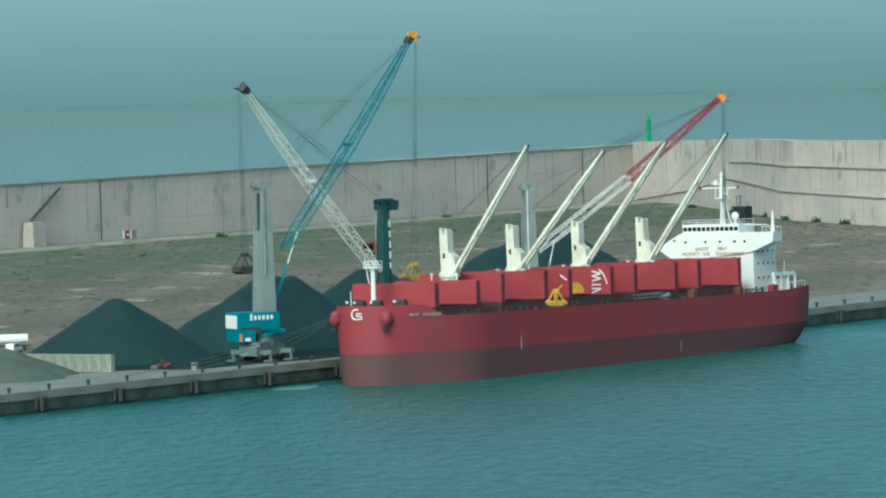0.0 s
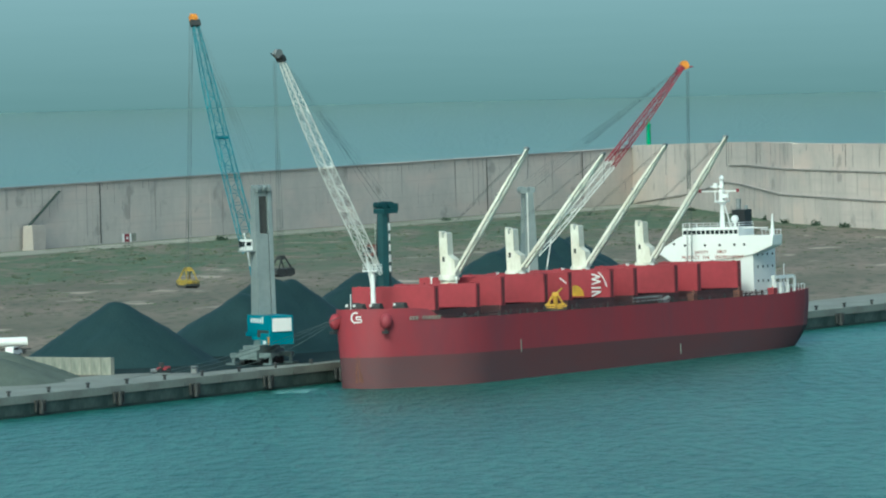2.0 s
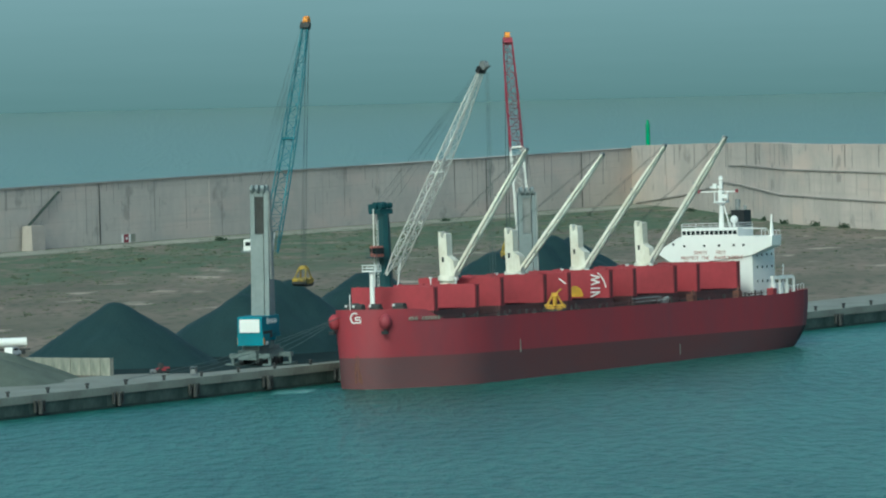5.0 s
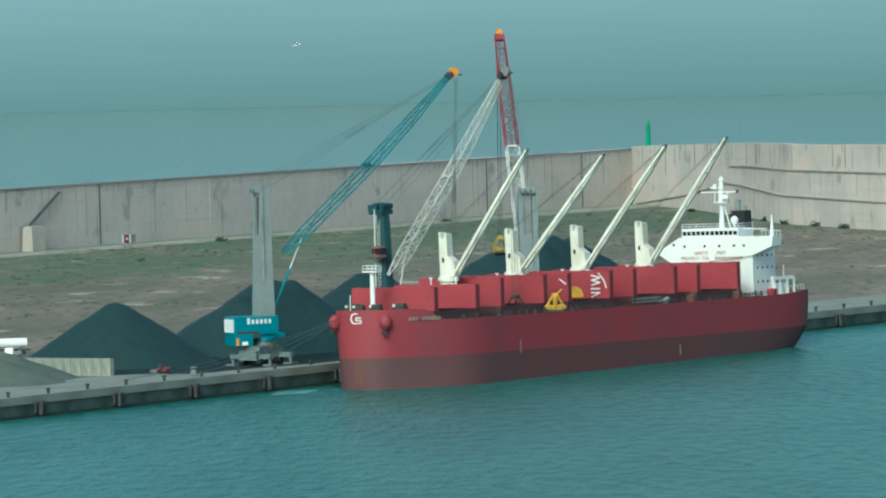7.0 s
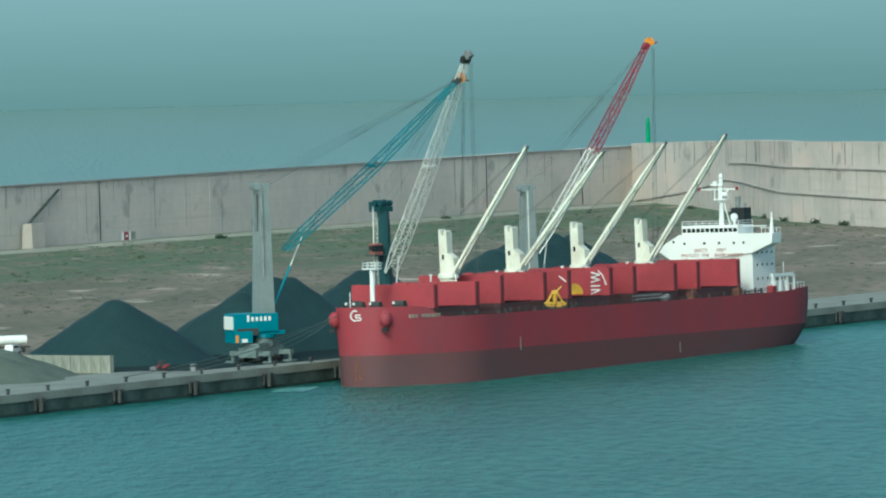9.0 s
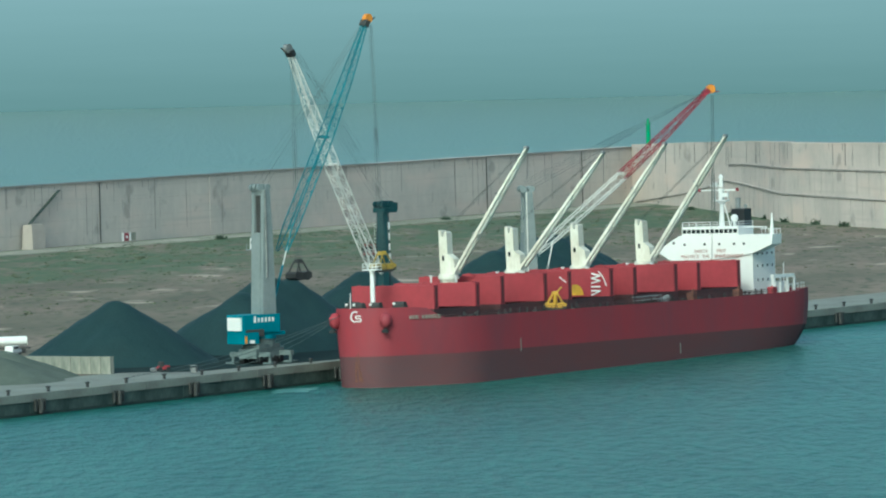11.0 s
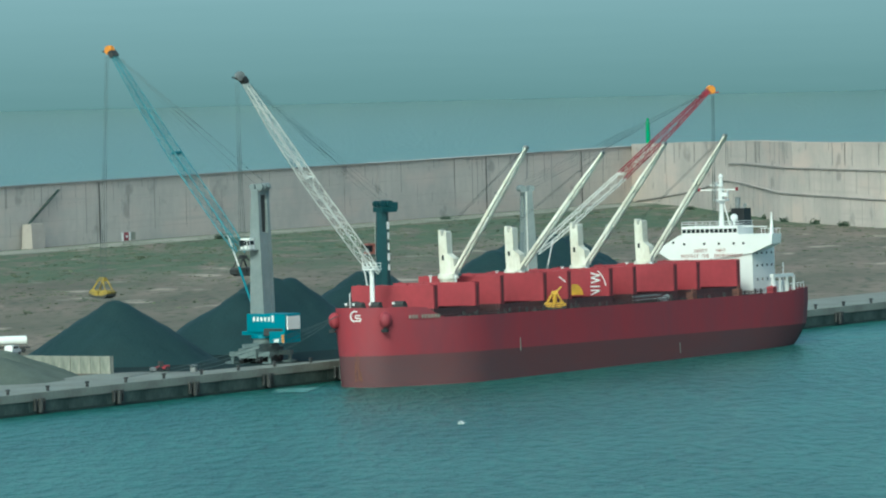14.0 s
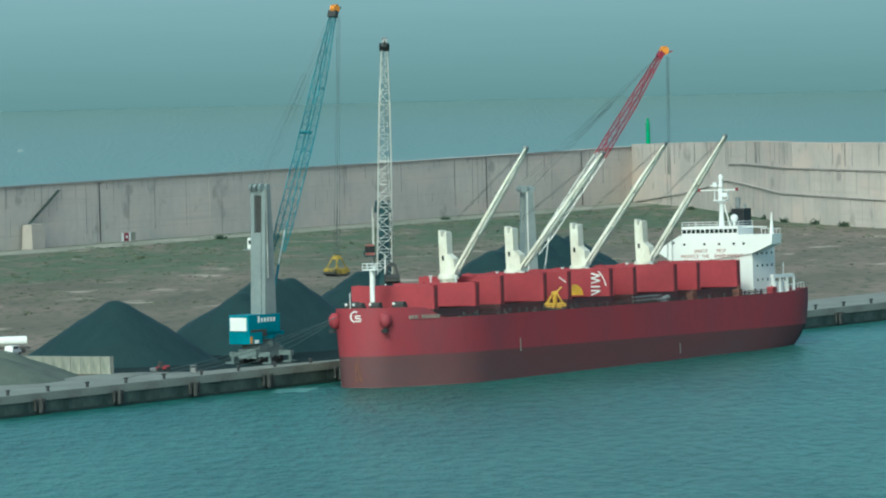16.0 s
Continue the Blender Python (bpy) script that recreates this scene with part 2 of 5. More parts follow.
BEACON = material("beacon_green", (0.02, 0.33, 0.14), 0.5, scale=0.3)
SHRUB = material("shrub_leaf", (0.062, 0.098, 0.062), 0.9, scale=0.5)
TUFT = material("dry_tuft", (0.150, 0.165, 0.112), 0.95, scale=0.03, dark=(0.098, 0.115, 0.080), fine=14, gloss=0.1)
SALMON = material("salmon_paint", (0.36, 0.12, 0.10), 0.6, scale=0.4)


# ---- mesh helpers ----
def box(bm, c, s, rz=0.0, ry=0.0, taper=(1, 1)):
    """A box with centre c and size s; its top is scaled by taper."""
    turn = Matrix.Translation(c) @ Matrix.Rotation(rz, 4, "Z") @ Matrix.Rotation(ry, 4, "Y")
    v = []
    for z in (-0.5, 0.5):
        for x, y in ((-0.5, -0.5), (0.5, -0.5), (0.5, 0.5), (-0.5, 0.5)):
            k = taper if z > 0 else (1, 1)
            v.append(bm.verts.new(turn @ Vector((x * s[0] * k[0], y * s[1] * k[1], z * s[2]))))
    for f in ((3, 2, 1, 0), (4, 5, 6, 7), (0, 1, 5, 4), (1, 2, 6, 5), (2, 3, 7, 6), (3, 0, 4, 7)):
        bm.faces.new([v[i] for i in f])


def rod(bm, p, q, r, r2=None, n=6):
    """A round bar from p to q."""
    p, q, r2 = Vector(p), Vector(q), r if r2 is None else r2
    m = (q - p).to_track_quat("Z", "Y").to_matrix()
    rings = []
    for c, k in ((p, r), (q, r2)):
        rings.append([bm.verts.new(c + m @ Vector((k * math.cos(2 * math.pi * i / n), k * math.sin(2 * math.pi * i / n), 0))) for i in range(n)])
    for i in range(n):
        bm.faces.new((rings[0][i], rings[0][(i + 1) % n], rings[1][(i + 1) % n], rings[1][i]))
    bm.faces.new(rings[0][::-1])
    bm.faces.new(rings[1])


def ball(bm, c, r, n=12):
    bmesh.ops.create_icosphere(bm, subdivisions=2, radius=r, matrix=Matrix.Translation(c))


def tube(bm, pts, r, n=6):
    """A bent round bar through points."""
    rings = []
    for i, p in enumerate(pts):
        way = (pts[min(i + 1, len(pts) - 1)] - pts[max(i - 1, 0)]).to_track_quat("Z", "Y").to_matrix()
        rings.append([bm.verts.new(p + way @ Vector((r * math.cos(2 * math.pi * k / n), r * math.sin(2 * math.pi * k / n), 0))) for k in range(n)])
    for a, b in zip(rings, rings[1:]):
        for k in range(n):
            bm.faces.new((a[k], a[(k + 1) % n], b[(k + 1) % n], b[k]))


def prism(bm, outline, axis, low, high):
    """A flat outline of 2D points, drawn out along an axis."""
    order = {"x": lambda u, v, w: (w, u, v), "y": lambda u, v, w: (u, w, v), "z": lambda u, v, w: (u, v, w)}[axis]
    a = [bm.verts.new(order(u, v, low)) for u, v in outline]
    b = [bm.verts.new(order(u, v, high)) for u, v in outline]
    k = len(outline)
    for i in range(k):
        bm.faces.new((a[i], a[(i + 1) % k], b[(i + 1) % k], b[i]))
    bm.faces.new(a[::-1])
    bm.faces.new(b)


def mesh(name, bm, mat, smooth=False):
    bmesh.ops.recalc_face_normals(bm, faces=bm.faces)
    me = bpy.data.meshes.new(name)
    bm.to_mesh(me)
    bm.free()
    me.materials.append(mat)
    if smooth:
        me.polygons.foreach_set("use_smooth", [True] * len(me.polygons))
    return me


def thing(name, bm, mat, label, category, group="", kind="", at=None, smooth=False):
    ob = tagged(new(name, mesh(name, bm, mat, smooth)), label, category, group, kind)
    if at is not None:
        ob.matrix_basis = at
    return ob


def part(name, bm, mat, parent, label="", at=None, smooth=False):
    ob = new(name, mesh(name, bm, mat, smooth))
    ob.parent = parent
    if at is not None:
        ob.matrix_basis = at
    return tagged(ob, label)


def base(name, label, category, at, group=""):
    ob = tagged(new(name), label, category, group)
    ob.matrix_basis = at
    return ob


# ---- sea, quay and land ----
QUAY_Y, QUAY_Z, WALL_Y = 16.9, 4.09, 455.0


def sea():
    bm = bmesh.new()
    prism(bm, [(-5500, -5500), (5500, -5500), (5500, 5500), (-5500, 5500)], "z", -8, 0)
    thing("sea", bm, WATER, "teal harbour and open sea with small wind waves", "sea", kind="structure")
    # tilted glowing sheet stands in for the sea farther out
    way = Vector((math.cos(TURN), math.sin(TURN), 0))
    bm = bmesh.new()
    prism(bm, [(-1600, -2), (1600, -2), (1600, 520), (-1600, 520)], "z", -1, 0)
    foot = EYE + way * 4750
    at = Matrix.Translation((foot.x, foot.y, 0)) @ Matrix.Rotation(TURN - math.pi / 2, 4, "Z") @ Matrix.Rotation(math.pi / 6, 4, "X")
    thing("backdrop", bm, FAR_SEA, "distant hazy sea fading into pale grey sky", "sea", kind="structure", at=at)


def land():
    bm = bmesh.new()
    prism(bm, [(-420, 42.0), (1100, 42.0), (1100, 470), (-420, 470)], "z", -4, 4.0)
    thing("ground", bm, GROUND, "bare brown reclaimed land with pale tracks and grass", "ground", kind="structure")
    bm = bmesh.new()
    prism(bm, [(-420, 19.0), (600, 19.0), (600, 41.996), (-420, 41.996)], "z", -4, QUAY_Z - 0.02)
    apron = thing("quay", bm, QUAY, "pale concrete quay apron dusted with coal", "quay", kind="structure")
    slab = None
    for i in range(70):
        x = -300 + 12.8 * i
        if x > 560:
            break
        if slab is None:
            bm = bmesh.new()
            box(bm, (6.4, 18.0, 3.35), (12.72, 2.2, 1.5))
            slab = mesh("cap_block", bm, QUAY)
            bm = bmesh.new()
            box(bm, (6.4, 18.1, 1.3), (12.66, 2.0, 2.6))
            face = mesh("wall_block", bm, QUAY_FACE)
            bm = bmesh.new()
            box(bm, (6.4, 18.08, -0.35), (12.7, 2.1, 1.7))
            weed = mesh("tide_band", bm, WEED)
        for name, me in (("cap_block", slab), ("wall_block", face), ("tide_band", weed)):
            ob = new(name, me)
            ob.location.x = x
            ob.parent = apron
    # fenders along the face
    bm = bmesh.new()
    rod(bm, (0, 16.45, 0.4), (0, 16.45, 3.0), 0.5, n=14)
    for dx in (-1.4, 1.4):
        box(bm, (dx, 16.65, 1.9), (0.4, 0.5, 2.2))
    fender = thing("fender", bm, DARK, "black rubber fender hanging on the quay face", "fender", "fenders along the quay", at=pose(-118, 0, 0))
    for i in range(1, 18):
        copy_thing(fender, pose(-118 + 25.8 * i, 0, 0))
    bm = bmesh.new()
    rod(bm, (0, 0, 0), (0, 0, 0.7), 0.32, 0.26, 10)
    rod(bm, (0, 0, 0.7), (0, 0, 1.05), 0.48, 0.42, 10)
    bollard = thing("bollard", bm, BLACK, "squat black iron mooring bollard on the quay", "bollard", "bollards along the quay", at=pose(-126, 18.2, 4.1))
    for i in range(1, 28):
        copy_thing(bollard, pose(-126 + 12.9 * i, 18.2, 4.1))


def wall_run(name, points, top, thick, label):
    """A breakwater wall through plan points, with height per point, in separate cast panels."""
    root = None
    for (x0, y0, z0), (x1, y1, z1) in zip(points, points[1:]):
        length = math.hypot(x1 - x0, y1 - y0)
        k = max(1, round(length / 32.0))
        for i in range(k):
            a, b = i / k, (i + 1) / k
            ax, ay = x0 + (x1 - x0) * a, y0 + (y1 - y0) * a
            bx, by = x0 + (x1 - x0) * b, y0 + (y1 - y0) * b
            za, zb = z0 + (z1 - z0) * a, z0 + (z1 - z0) * b
            ux, uy = (bx - ax) / (length / k), (by - ay) / (length / k)
            nx, ny = uy, -ux
            gap = 0.06
            jut = random.uniform(0, 0.12)
            drop = random.uniform(-0.12, 0.1)
            bm = bmesh.new()
            lo, hi = [], []
            for px, py, pz in ((ax + ux * gap + nx * jut, ay + uy * gap + ny * jut, za), (bx - ux * gap + nx * jut, by - uy * gap + ny * jut, zb),
                               (bx - ux * gap - nx * thick, by - uy * gap - ny * thick, zb), (ax + ux * gap - nx * thick, ay + uy * gap - ny * thick, za)):
                lo.append(bm.verts.new((px, py, 1.0)))
                hi.append(bm.verts.new((px, py, pz + drop)))
            for j in range(4):
                bm.faces.new((lo[j], lo[(j + 1) % 4], hi[(j + 1) % 4], hi[j]))
            bm.faces.new(hi)
            bm.faces.new(lo[::-1])
            if root is None:
                root = base(name, label, "wall", pose(0, 0, 0))
                tagged(root, kind="structure")
            part("panel", bm, (NORTH_CONCRETE if name == "wall_north" else CONCRETE), root)
    return root


def breakwater():
    long_wall = wall_run("wall_north", [(250, WALL_Y, 22.2), (560, WALL_Y, 22.35), (845, WALL_Y, 22.8)], 0, 5,
                         "long weathered concrete breakwater wall with dark joints")
    east = wall_run("wall_east", [(845, WALL_Y, 23.4), (800, 402, 25.2), (743, 351, 26.8), (680, 301, 28.0), (630, 240, 28.8), (590, 170, 29.4)], 0, 5,
                    "pale concrete breakwater wall turning towards the harbour")
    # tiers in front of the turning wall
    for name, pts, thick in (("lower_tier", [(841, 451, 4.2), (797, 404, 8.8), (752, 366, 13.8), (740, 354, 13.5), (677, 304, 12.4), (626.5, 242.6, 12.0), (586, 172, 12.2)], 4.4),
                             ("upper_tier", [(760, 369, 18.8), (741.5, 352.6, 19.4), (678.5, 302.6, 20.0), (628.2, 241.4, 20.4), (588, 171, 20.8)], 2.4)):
        bm = bmesh.new()
        for (x0, y0, z0), (x1, y1, z1) in zip(pts, pts[1:]):
            length = math.hypot(x1 - x0, y1 - y0)
            nx, ny = -(y1 - y0) / length, (x1 - x0) / length
            q = []
            for x, y, z in ((x0, y0, z0), (x1, y1, z1)):
                for off in (0, thick):
                    q.append((bm.verts.new((x + nx * off, y + ny * off, 1.0)), bm.verts.new((x + nx * off, y + ny * off, z))))
            (a, A), (b, B), (c, C), (d, D) = q
            for f in ((a, c, C, A), (b, d, D, B), (A, C, D, B), (a, b, B, A), (c, d, D, C)):
                bm.faces.new(f)
        part(name, bm, CONCRETE, east)
        bm = bmesh.new()
        for (x0, y0, z0), (x1, y1, z1) in zip(pts, pts[1:]):
            length = math.hypot(x1 - x0, y1 - y0)
            for j in range(1, int(length / 9.5) + 1):
                u = j * 9.5 / length
                if u < 0.98:
                    low = 4.1 if name == "lower_tier" else z0 - 6.6
                    top = z0 + (z1 - z0) * u - 0.1
                    box(bm, (x0 + (x1 - x0) * u, y0 + (y1 - y0) * u, (low + top) / 2), (0.34, 0.1, top - low), rz=math.atan2(y1 - y0, x1 - x0))
        tagged(part("panel_joint", bm, JOINT, east), kind="stuff")
        # dark beams along the tier tops stand for the ledge's shade line
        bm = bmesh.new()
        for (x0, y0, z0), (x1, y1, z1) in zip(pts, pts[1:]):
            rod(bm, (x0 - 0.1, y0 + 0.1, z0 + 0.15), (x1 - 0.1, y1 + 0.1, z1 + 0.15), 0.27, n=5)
        part("ledge_shade", bm, STAIN_SHADE, east, "dark weathered kerb along the ledge")
    # dark run-off stains and cast joints
    rng = random.Random(4)
    bm = bmesh.new()
    for i in range(95):
        x = rng.uniform(440, 840)
        h = rng.choice((1, 2, 3, 4, 6, 9, 15))
        w = rng.uniform(0.06, 0.26)
        z1 = 22.0 if rng.random() < 0.7 else rng.uniform(12, 20)
        box(bm, (x, WALL_Y - 0.16, max(4.2, z1 - h) / 2 + z1 / 2), (w, 0.02, z1 - max(4.2, z1 - h)))
    tagged(part("runoff_stain", bm, STAIN_SHADE, long_wall), kind="stuff")
    bm = bmesh.new()
    line = [(844, 454, 23.2), (800, 402, 25.0), (743, 351, 26.6), (680, 301, 27.8), (630, 240, 28.6)]
    for i in range(34):
        k = rng.uniform(0, 3.98)
        (x0, y0, z0), (x1, y1, z1) = line[int(k)], line[int(k) + 1]
        u = k - int(k)
        x, y, z = x0 + (x1 - x0) * u, y0 + (y1 - y0) * u, z0 + (z1 - z0) * u
        h = rng.choice((2, 5, 6.6, 6.6))
        box(bm, (x - 0.12, y + 0.12, z - h / 2), (rng.uniform(0.12, 0.45), 0.06, h), rz=math.atan2(y1 - y0, x1 - x0))
    tagged(part("runoff_stain", bm, STAIN_SHADE, east), kind="stuff")
    # stair running down the wall face
    bm = bmesh.new()
    for i in range(26):
        box(bm, (511 - 0.7 * i, WALL_Y - 0.9, 20.6 - 0.42 * i), (0.75, 0.7, 0.42))
    part("wall_stair", bm, QUAY_FACE, long_wall, "narrow concrete stair down the wall")
    # dark expansion joints
    for x in (533, 478, 752, 812):
        bm = bmesh.new()
        box(bm, (x, WALL_Y - 0.2, 13.2), (0.45, 0.05, 17.6))
        part("expansion_joint", bm, DARK, long_wall)
    # casting lifts
    bm = bmesh.new()
    for z in (8.0, 11.6, 16.6, 20.4):
        box(bm, (547, WALL_Y - 0.13, z), (590, 0.03, 0.06))
    tagged(part("casting_line", bm, JOINT, long_wall), kind="stuff")
    bm = bmesh.new()
    prism(bm, [(250, WALL_Y - 0.5), (845, WALL_Y - 0.5), (845, WALL_Y + 5.3), (250, WALL_Y + 5.3)], "z", 22.35, 22.62)
    part("coping", bm, STAIN_SHADE, long_wall, "darker weathered coping")
    # foot road and kerb
    bm = bmesh.new()
    prism(bm, [(250, 432), (826, 432), (838, 449), (250, 449)], "z", 3.9, 4.15)
    thing("foot_road", bm, PALE_ROAD, "pale narrow concrete road along the wall foot", "road", kind="structure")
    # buttress block by the wall
    bm = bmesh.new()
    box(bm, (495, 452.2, 7.6), (6.5, 4, 7.4), taper=(0.95, 0.8))
    thing("buttress", bm, JOINT, "pale concrete buttress block at the wall foot", "block")
    # rubble slope beyond the wall
    bm = bmesh.new()
    prism(bm, [(456, 3.5), (470, 3.5), (492, -3), (456, -3)], "x", 250, 845)
    thing("rubble_bank", bm, QUAY_FACE, "grey rock armour bank on the seaward side", "rocks", kind="stuff")
    # harbour light on the corner
    at = pose(840.4, 445.8, 23.6)
    tower = base("harbour_light", "slim green harbour light tower on the breakwater", "beacon", at)
    bm = bmesh.new()
    rod(bm, (0, 0, 0), (0, 0, 6.6), 0.80, 0.68, 12)
    part("tower", bm, BEACON, tower)
    bm = bmesh.new()
    rod(bm, (0, 0, 6.6), (0, 0, 6.9), 1.10, 1.10, 12)
    part("gallery", bm, BEACON, tower)
    bm = bmesh.new()
    rod(bm, (0, 0, 6.9), (0, 0, 8.6), 0.55, 0.35, 10)
    part("lantern", bm, BEACON, tower)
    # red and white notice board
    sign = base("notice_board", "red and white board standing before the wall", "sign", pose(529, 442, 4.0))
    for x in (-2.3, 0, 2.3):
        bm = bmesh.new()
        rod(bm, (x, 0.2, 0), (x, 0.2, 1.5), 0.1)
        part("post", bm, STEEL, sign)
    for name, x, w, mat in (("white_panel", -2.9, 1.0, WHITE), ("red_panel", -1.0, 2.4, BOOM_RED), ("white_panel", 0.75, 1.0, WHITE), ("plain_panel", 2.6, 2.4, BLOCK)):
        bm = bmesh.new()
        box(bm, (x, 0, 2.2), (w - 0.05, 0.15, 2.4))
        part(name, bm, mat, sign)
    bm = bmesh.new()
    box(bm, (-1.0, -0.12, 2.2), (0.9, 0.1, 0.7))
    part("white_mark", bm, WHITE, sign)


def heap(name, cones, mat, label, seed, slope=0.66, step=1.1, kind="stuff", rough=0.35):
    """A loose heap: the highest of several cones, with rilled, uneven flanks."""
    x0 = min(c[0] - c[2] / slope for c in cones) - 3
    x1 = max(c[0] + c[2] / slope for c in cones) + 3
    y0 = min(c[1] - c[2] / slope for c in cones) - 3
    y1 = max(c[1] + c[2] / slope for c in cones) + 3
    nx, ny = int((x1 - x0) / step), int((y1 - y0) / step)
    bm = bmesh.new()
    grid = []
    for j in range(ny + 1):
        row = []
        for i in range(nx + 1):
            x, y = x0 + i * step, y0 + j * step
            h = -1.0
            for cx, cy, top in cones:
                d = math.hypot(x - cx, y - cy)
                d = math.sqrt(d * d + 1.2) - 0.5
                h = max(h, top - slope * d)
            n1 = noise.noise(Vector((x * 0.09, y * 0.09, seed)))
            n2 = noise.noise(Vector((x * 0.45, y * 0.45, seed + 5)))
            h += (n1 * 1.1 + n2 * rough) * min(1, max(0, (h + 1) / 4))
            row.append(bm.verts.new((x, y, 3.9 + max(h, -0.3))))
        grid.append(row)
    for j in range(ny):
        for i in range(nx):
            q = (grid[j][i], grid[j][i + 1], grid[j + 1][i + 1], grid[j + 1][i])
            if max(v.co.z for v in q) > 3.75:
                bm.faces.new(q)
    return thing(name, bm, mat, label, "heap", kind=kind, smooth=True)


def yard():
    heap("coal_heap", [(-26.4, 62.3, 13.5), (-24.6, 64.5, 12.9)], COAL, "cone-shaped black coal heap on the yard", 1)
    heap("coal_heap", [(17.6, 62, 12.7), (24.1, 62, 14.1), (30.1, 61, 14.4), (33.9, 60, 14.6)], COAL, "broad twin-topped black coal heap behind the blue crane", 2)
    heap("coal_heap", [(64.3, 62, 15.0), (72.1, 63, 15.1), (78.6, 64, 13.6)], COAL, "black coal heap behind the ship's bow", 3)
    heap("coal_heap", [(119.2, 62, 16.7), (125.1, 62, 18.1), (131.4, 60, 19.0), (137.7, 58, 19.6), (145.0, 58, 18.4)], COAL, "large black coal heap behind the ship", 4)
    heap("gravel_heap", [(-76, 55, 5.9), (-88, 49, 5.6), (-75, 64, 6.0), (-85, 62, 5.6)], GRAVEL, "low greyish heap of pale gravel beside the block wall", 6, slope=0.40, rough=0.12)
    # coal dust spread over the yard
    bm = bmesh.new()
    rng = random.Random(2)
    rim = []
    for i in range(72):
        t = 2 * math.pi * i / 72
        k = 1 + 0.10 * noise.noise(Vector((math.cos(t) * 3, math.sin(t) * 3, 7)))
        cx, cy = abs(math.cos(t)) ** 0.5 * math.copysign(1, math.cos(t)), abs(math.sin(t)) ** 0.5 * math.copysign(1, math.sin(t))
        rim.append((58 + 118 * cx * k, 56 + 37 * cy * k))
    prism(bm, rim, "z", 3.8, 4.12)
    thing("coal_dust", bm, DUST, "black coal dust trodden over the yard", "coal dust", kind="stuff")
    # wall of stacked concrete blocks
    row = base("block_wall", "row of upright pale concrete blocks holding the heaps apart", "wall", pose(-61.5, 0, 4.1))
    bm = bmesh.new()
    box(bm, (0, 0, 1.7), (1.2, 2.28, 3.4))
    me = mesh("block", bm, BLOCK)
    for i in range(9):
        ob = new("block", me)
        ob.location = (random.uniform(-0.12, 0.12), 40.5 + 2.35 * i, random.uniform(-0.03, 0.0))
        ob.parent = row


def grass_tufts():
    """Low dry tufts and weeds strewn over the waste ground, thicker towards the wall."""
    rng = random.Random(21)
    verts, faces = [], []
    count = 0
    while count < 2600:
        x, y = rng.uniform(60, 838), rng.uniform(98, 442)
        across = -(x - EYE.x) * math.sin(TURN) + (y - EYE.y) * math.cos(TURN)
        dense = noise.noise(Vector((x * 0.02, y * 0.02, 3.0))) + 0.5 * noise.noise(Vector((x * 0.06, y * 0.06, 9.0)))
        if abs(across + 20) > 165 or x > 575 + max(0, y - 170) * 0.895 or dense + (y - 270) / 330 < rng.uniform(-0.5, 0.5):
            continue
        count += 1
        size = rng.uniform(0.3, 0.9) * (1.6 if rng.random() < 0.03 else 1.0)
        for k in range(5):
            turn = rng.uniform(0, 6.28)
            ox, oy = rng.gauss(0, 0.7) * size, rng.gauss(0, 0.7) * size
            w, h, lean = size * rng.uniform(0.4, 0.8), size * rng.uniform(0.15, 0.38), rng.uniform(-0.4, 0.4) * size
            c, d = math.cos(turn), math.sin(turn)
            i = len(verts)
            for u, v, z in ((-w, 0, -0.05), (w, 0, -0.05), (w * 0.6, lean, h), (-w * 0.5, lean, h * 0.8)):
                verts.append((x + ox + c * u - d * v, y + oy + d * u + c * v, 4.0 + z))
            faces.append((i, i + 1, i + 2, i + 3))
    me = bpy.data.meshes.new("grass_tufts")
    me.from_pydata(verts, [], faces)
    me.materials.append(TUFT)
    tagged(new("grass_tufts", me), "low dry grass tufts strewn over bare ground", "grass", kind="stuff")


def wash(centre, length, width, turn, seed):
    """A thin sheet of pale disturbed water, ragged at its rim."""
    bm = bmesh.new()
    rim = []
    for i in range(60):
        t = 2 * math.pi * i / 60
        k = 1 + 0.45 * noise.noise(Vector((math.cos(t) * 2.2, math.sin(t) * 2.2, seed)))
        rim.append((length * k * math.cos(t), width * k * math.sin(t)))
    prism(bm, rim, "z", -0.3, 0.03)
    thing("wash", bm, FOAM, "pale streak of disturbed water beside the hull", "foam", kind="stuff", at=pose(centre[0], centre[1], 0, 0, 0, turn))


sea()
wash((140, -7, 0), 22, 3.2, -40, 3)
wash((126, -3, 0), 10, 5.0, 10, 5)
wash((-42, 9.5, 0), 8, 4.0, 20, 9)
land()
breakwater()
yard()
grass_tufts()


# ---- the bulk carrier ----
def lerp(x, table):
    for (a, u), (b, v) in zip(table, table[1:]):
        if x <= b:
            k = max(0.0, (x - a) / (b - a))
            return u + (v - u) * k
    return table[-1][1]


STEM, LENGTH = -34.0, 158.7
DECK_HALF = [(d / LENGTH, w) for d, w in ((0, 0.9), (0.12, 1.6), (0.3, 2.5), (0.8, 3.9), (2, 5.6), (4, 7.2), (7, 9.1), (12, 12.0), (17, 14.1), (22, 14.9), (27, 15.0))] + [(0.88, 15.0), (0.95, 14.2), (1.0, 12.8)]
FOOT_HALF = [(d / LENGTH, w) for d, w in ((0, 0.8), (0.12, 1.5), (0.3, 2.2), (0.8, 3.5), (2, 5.1), (4, 6.5), (7, 8.3), (12, 11.3), (17, 13.7), (22, 14.9), (27, 15.0))] + [(0.84, 15.0), (0.92, 14.4), (0.97, 13.3), (1.0, 12.2)]
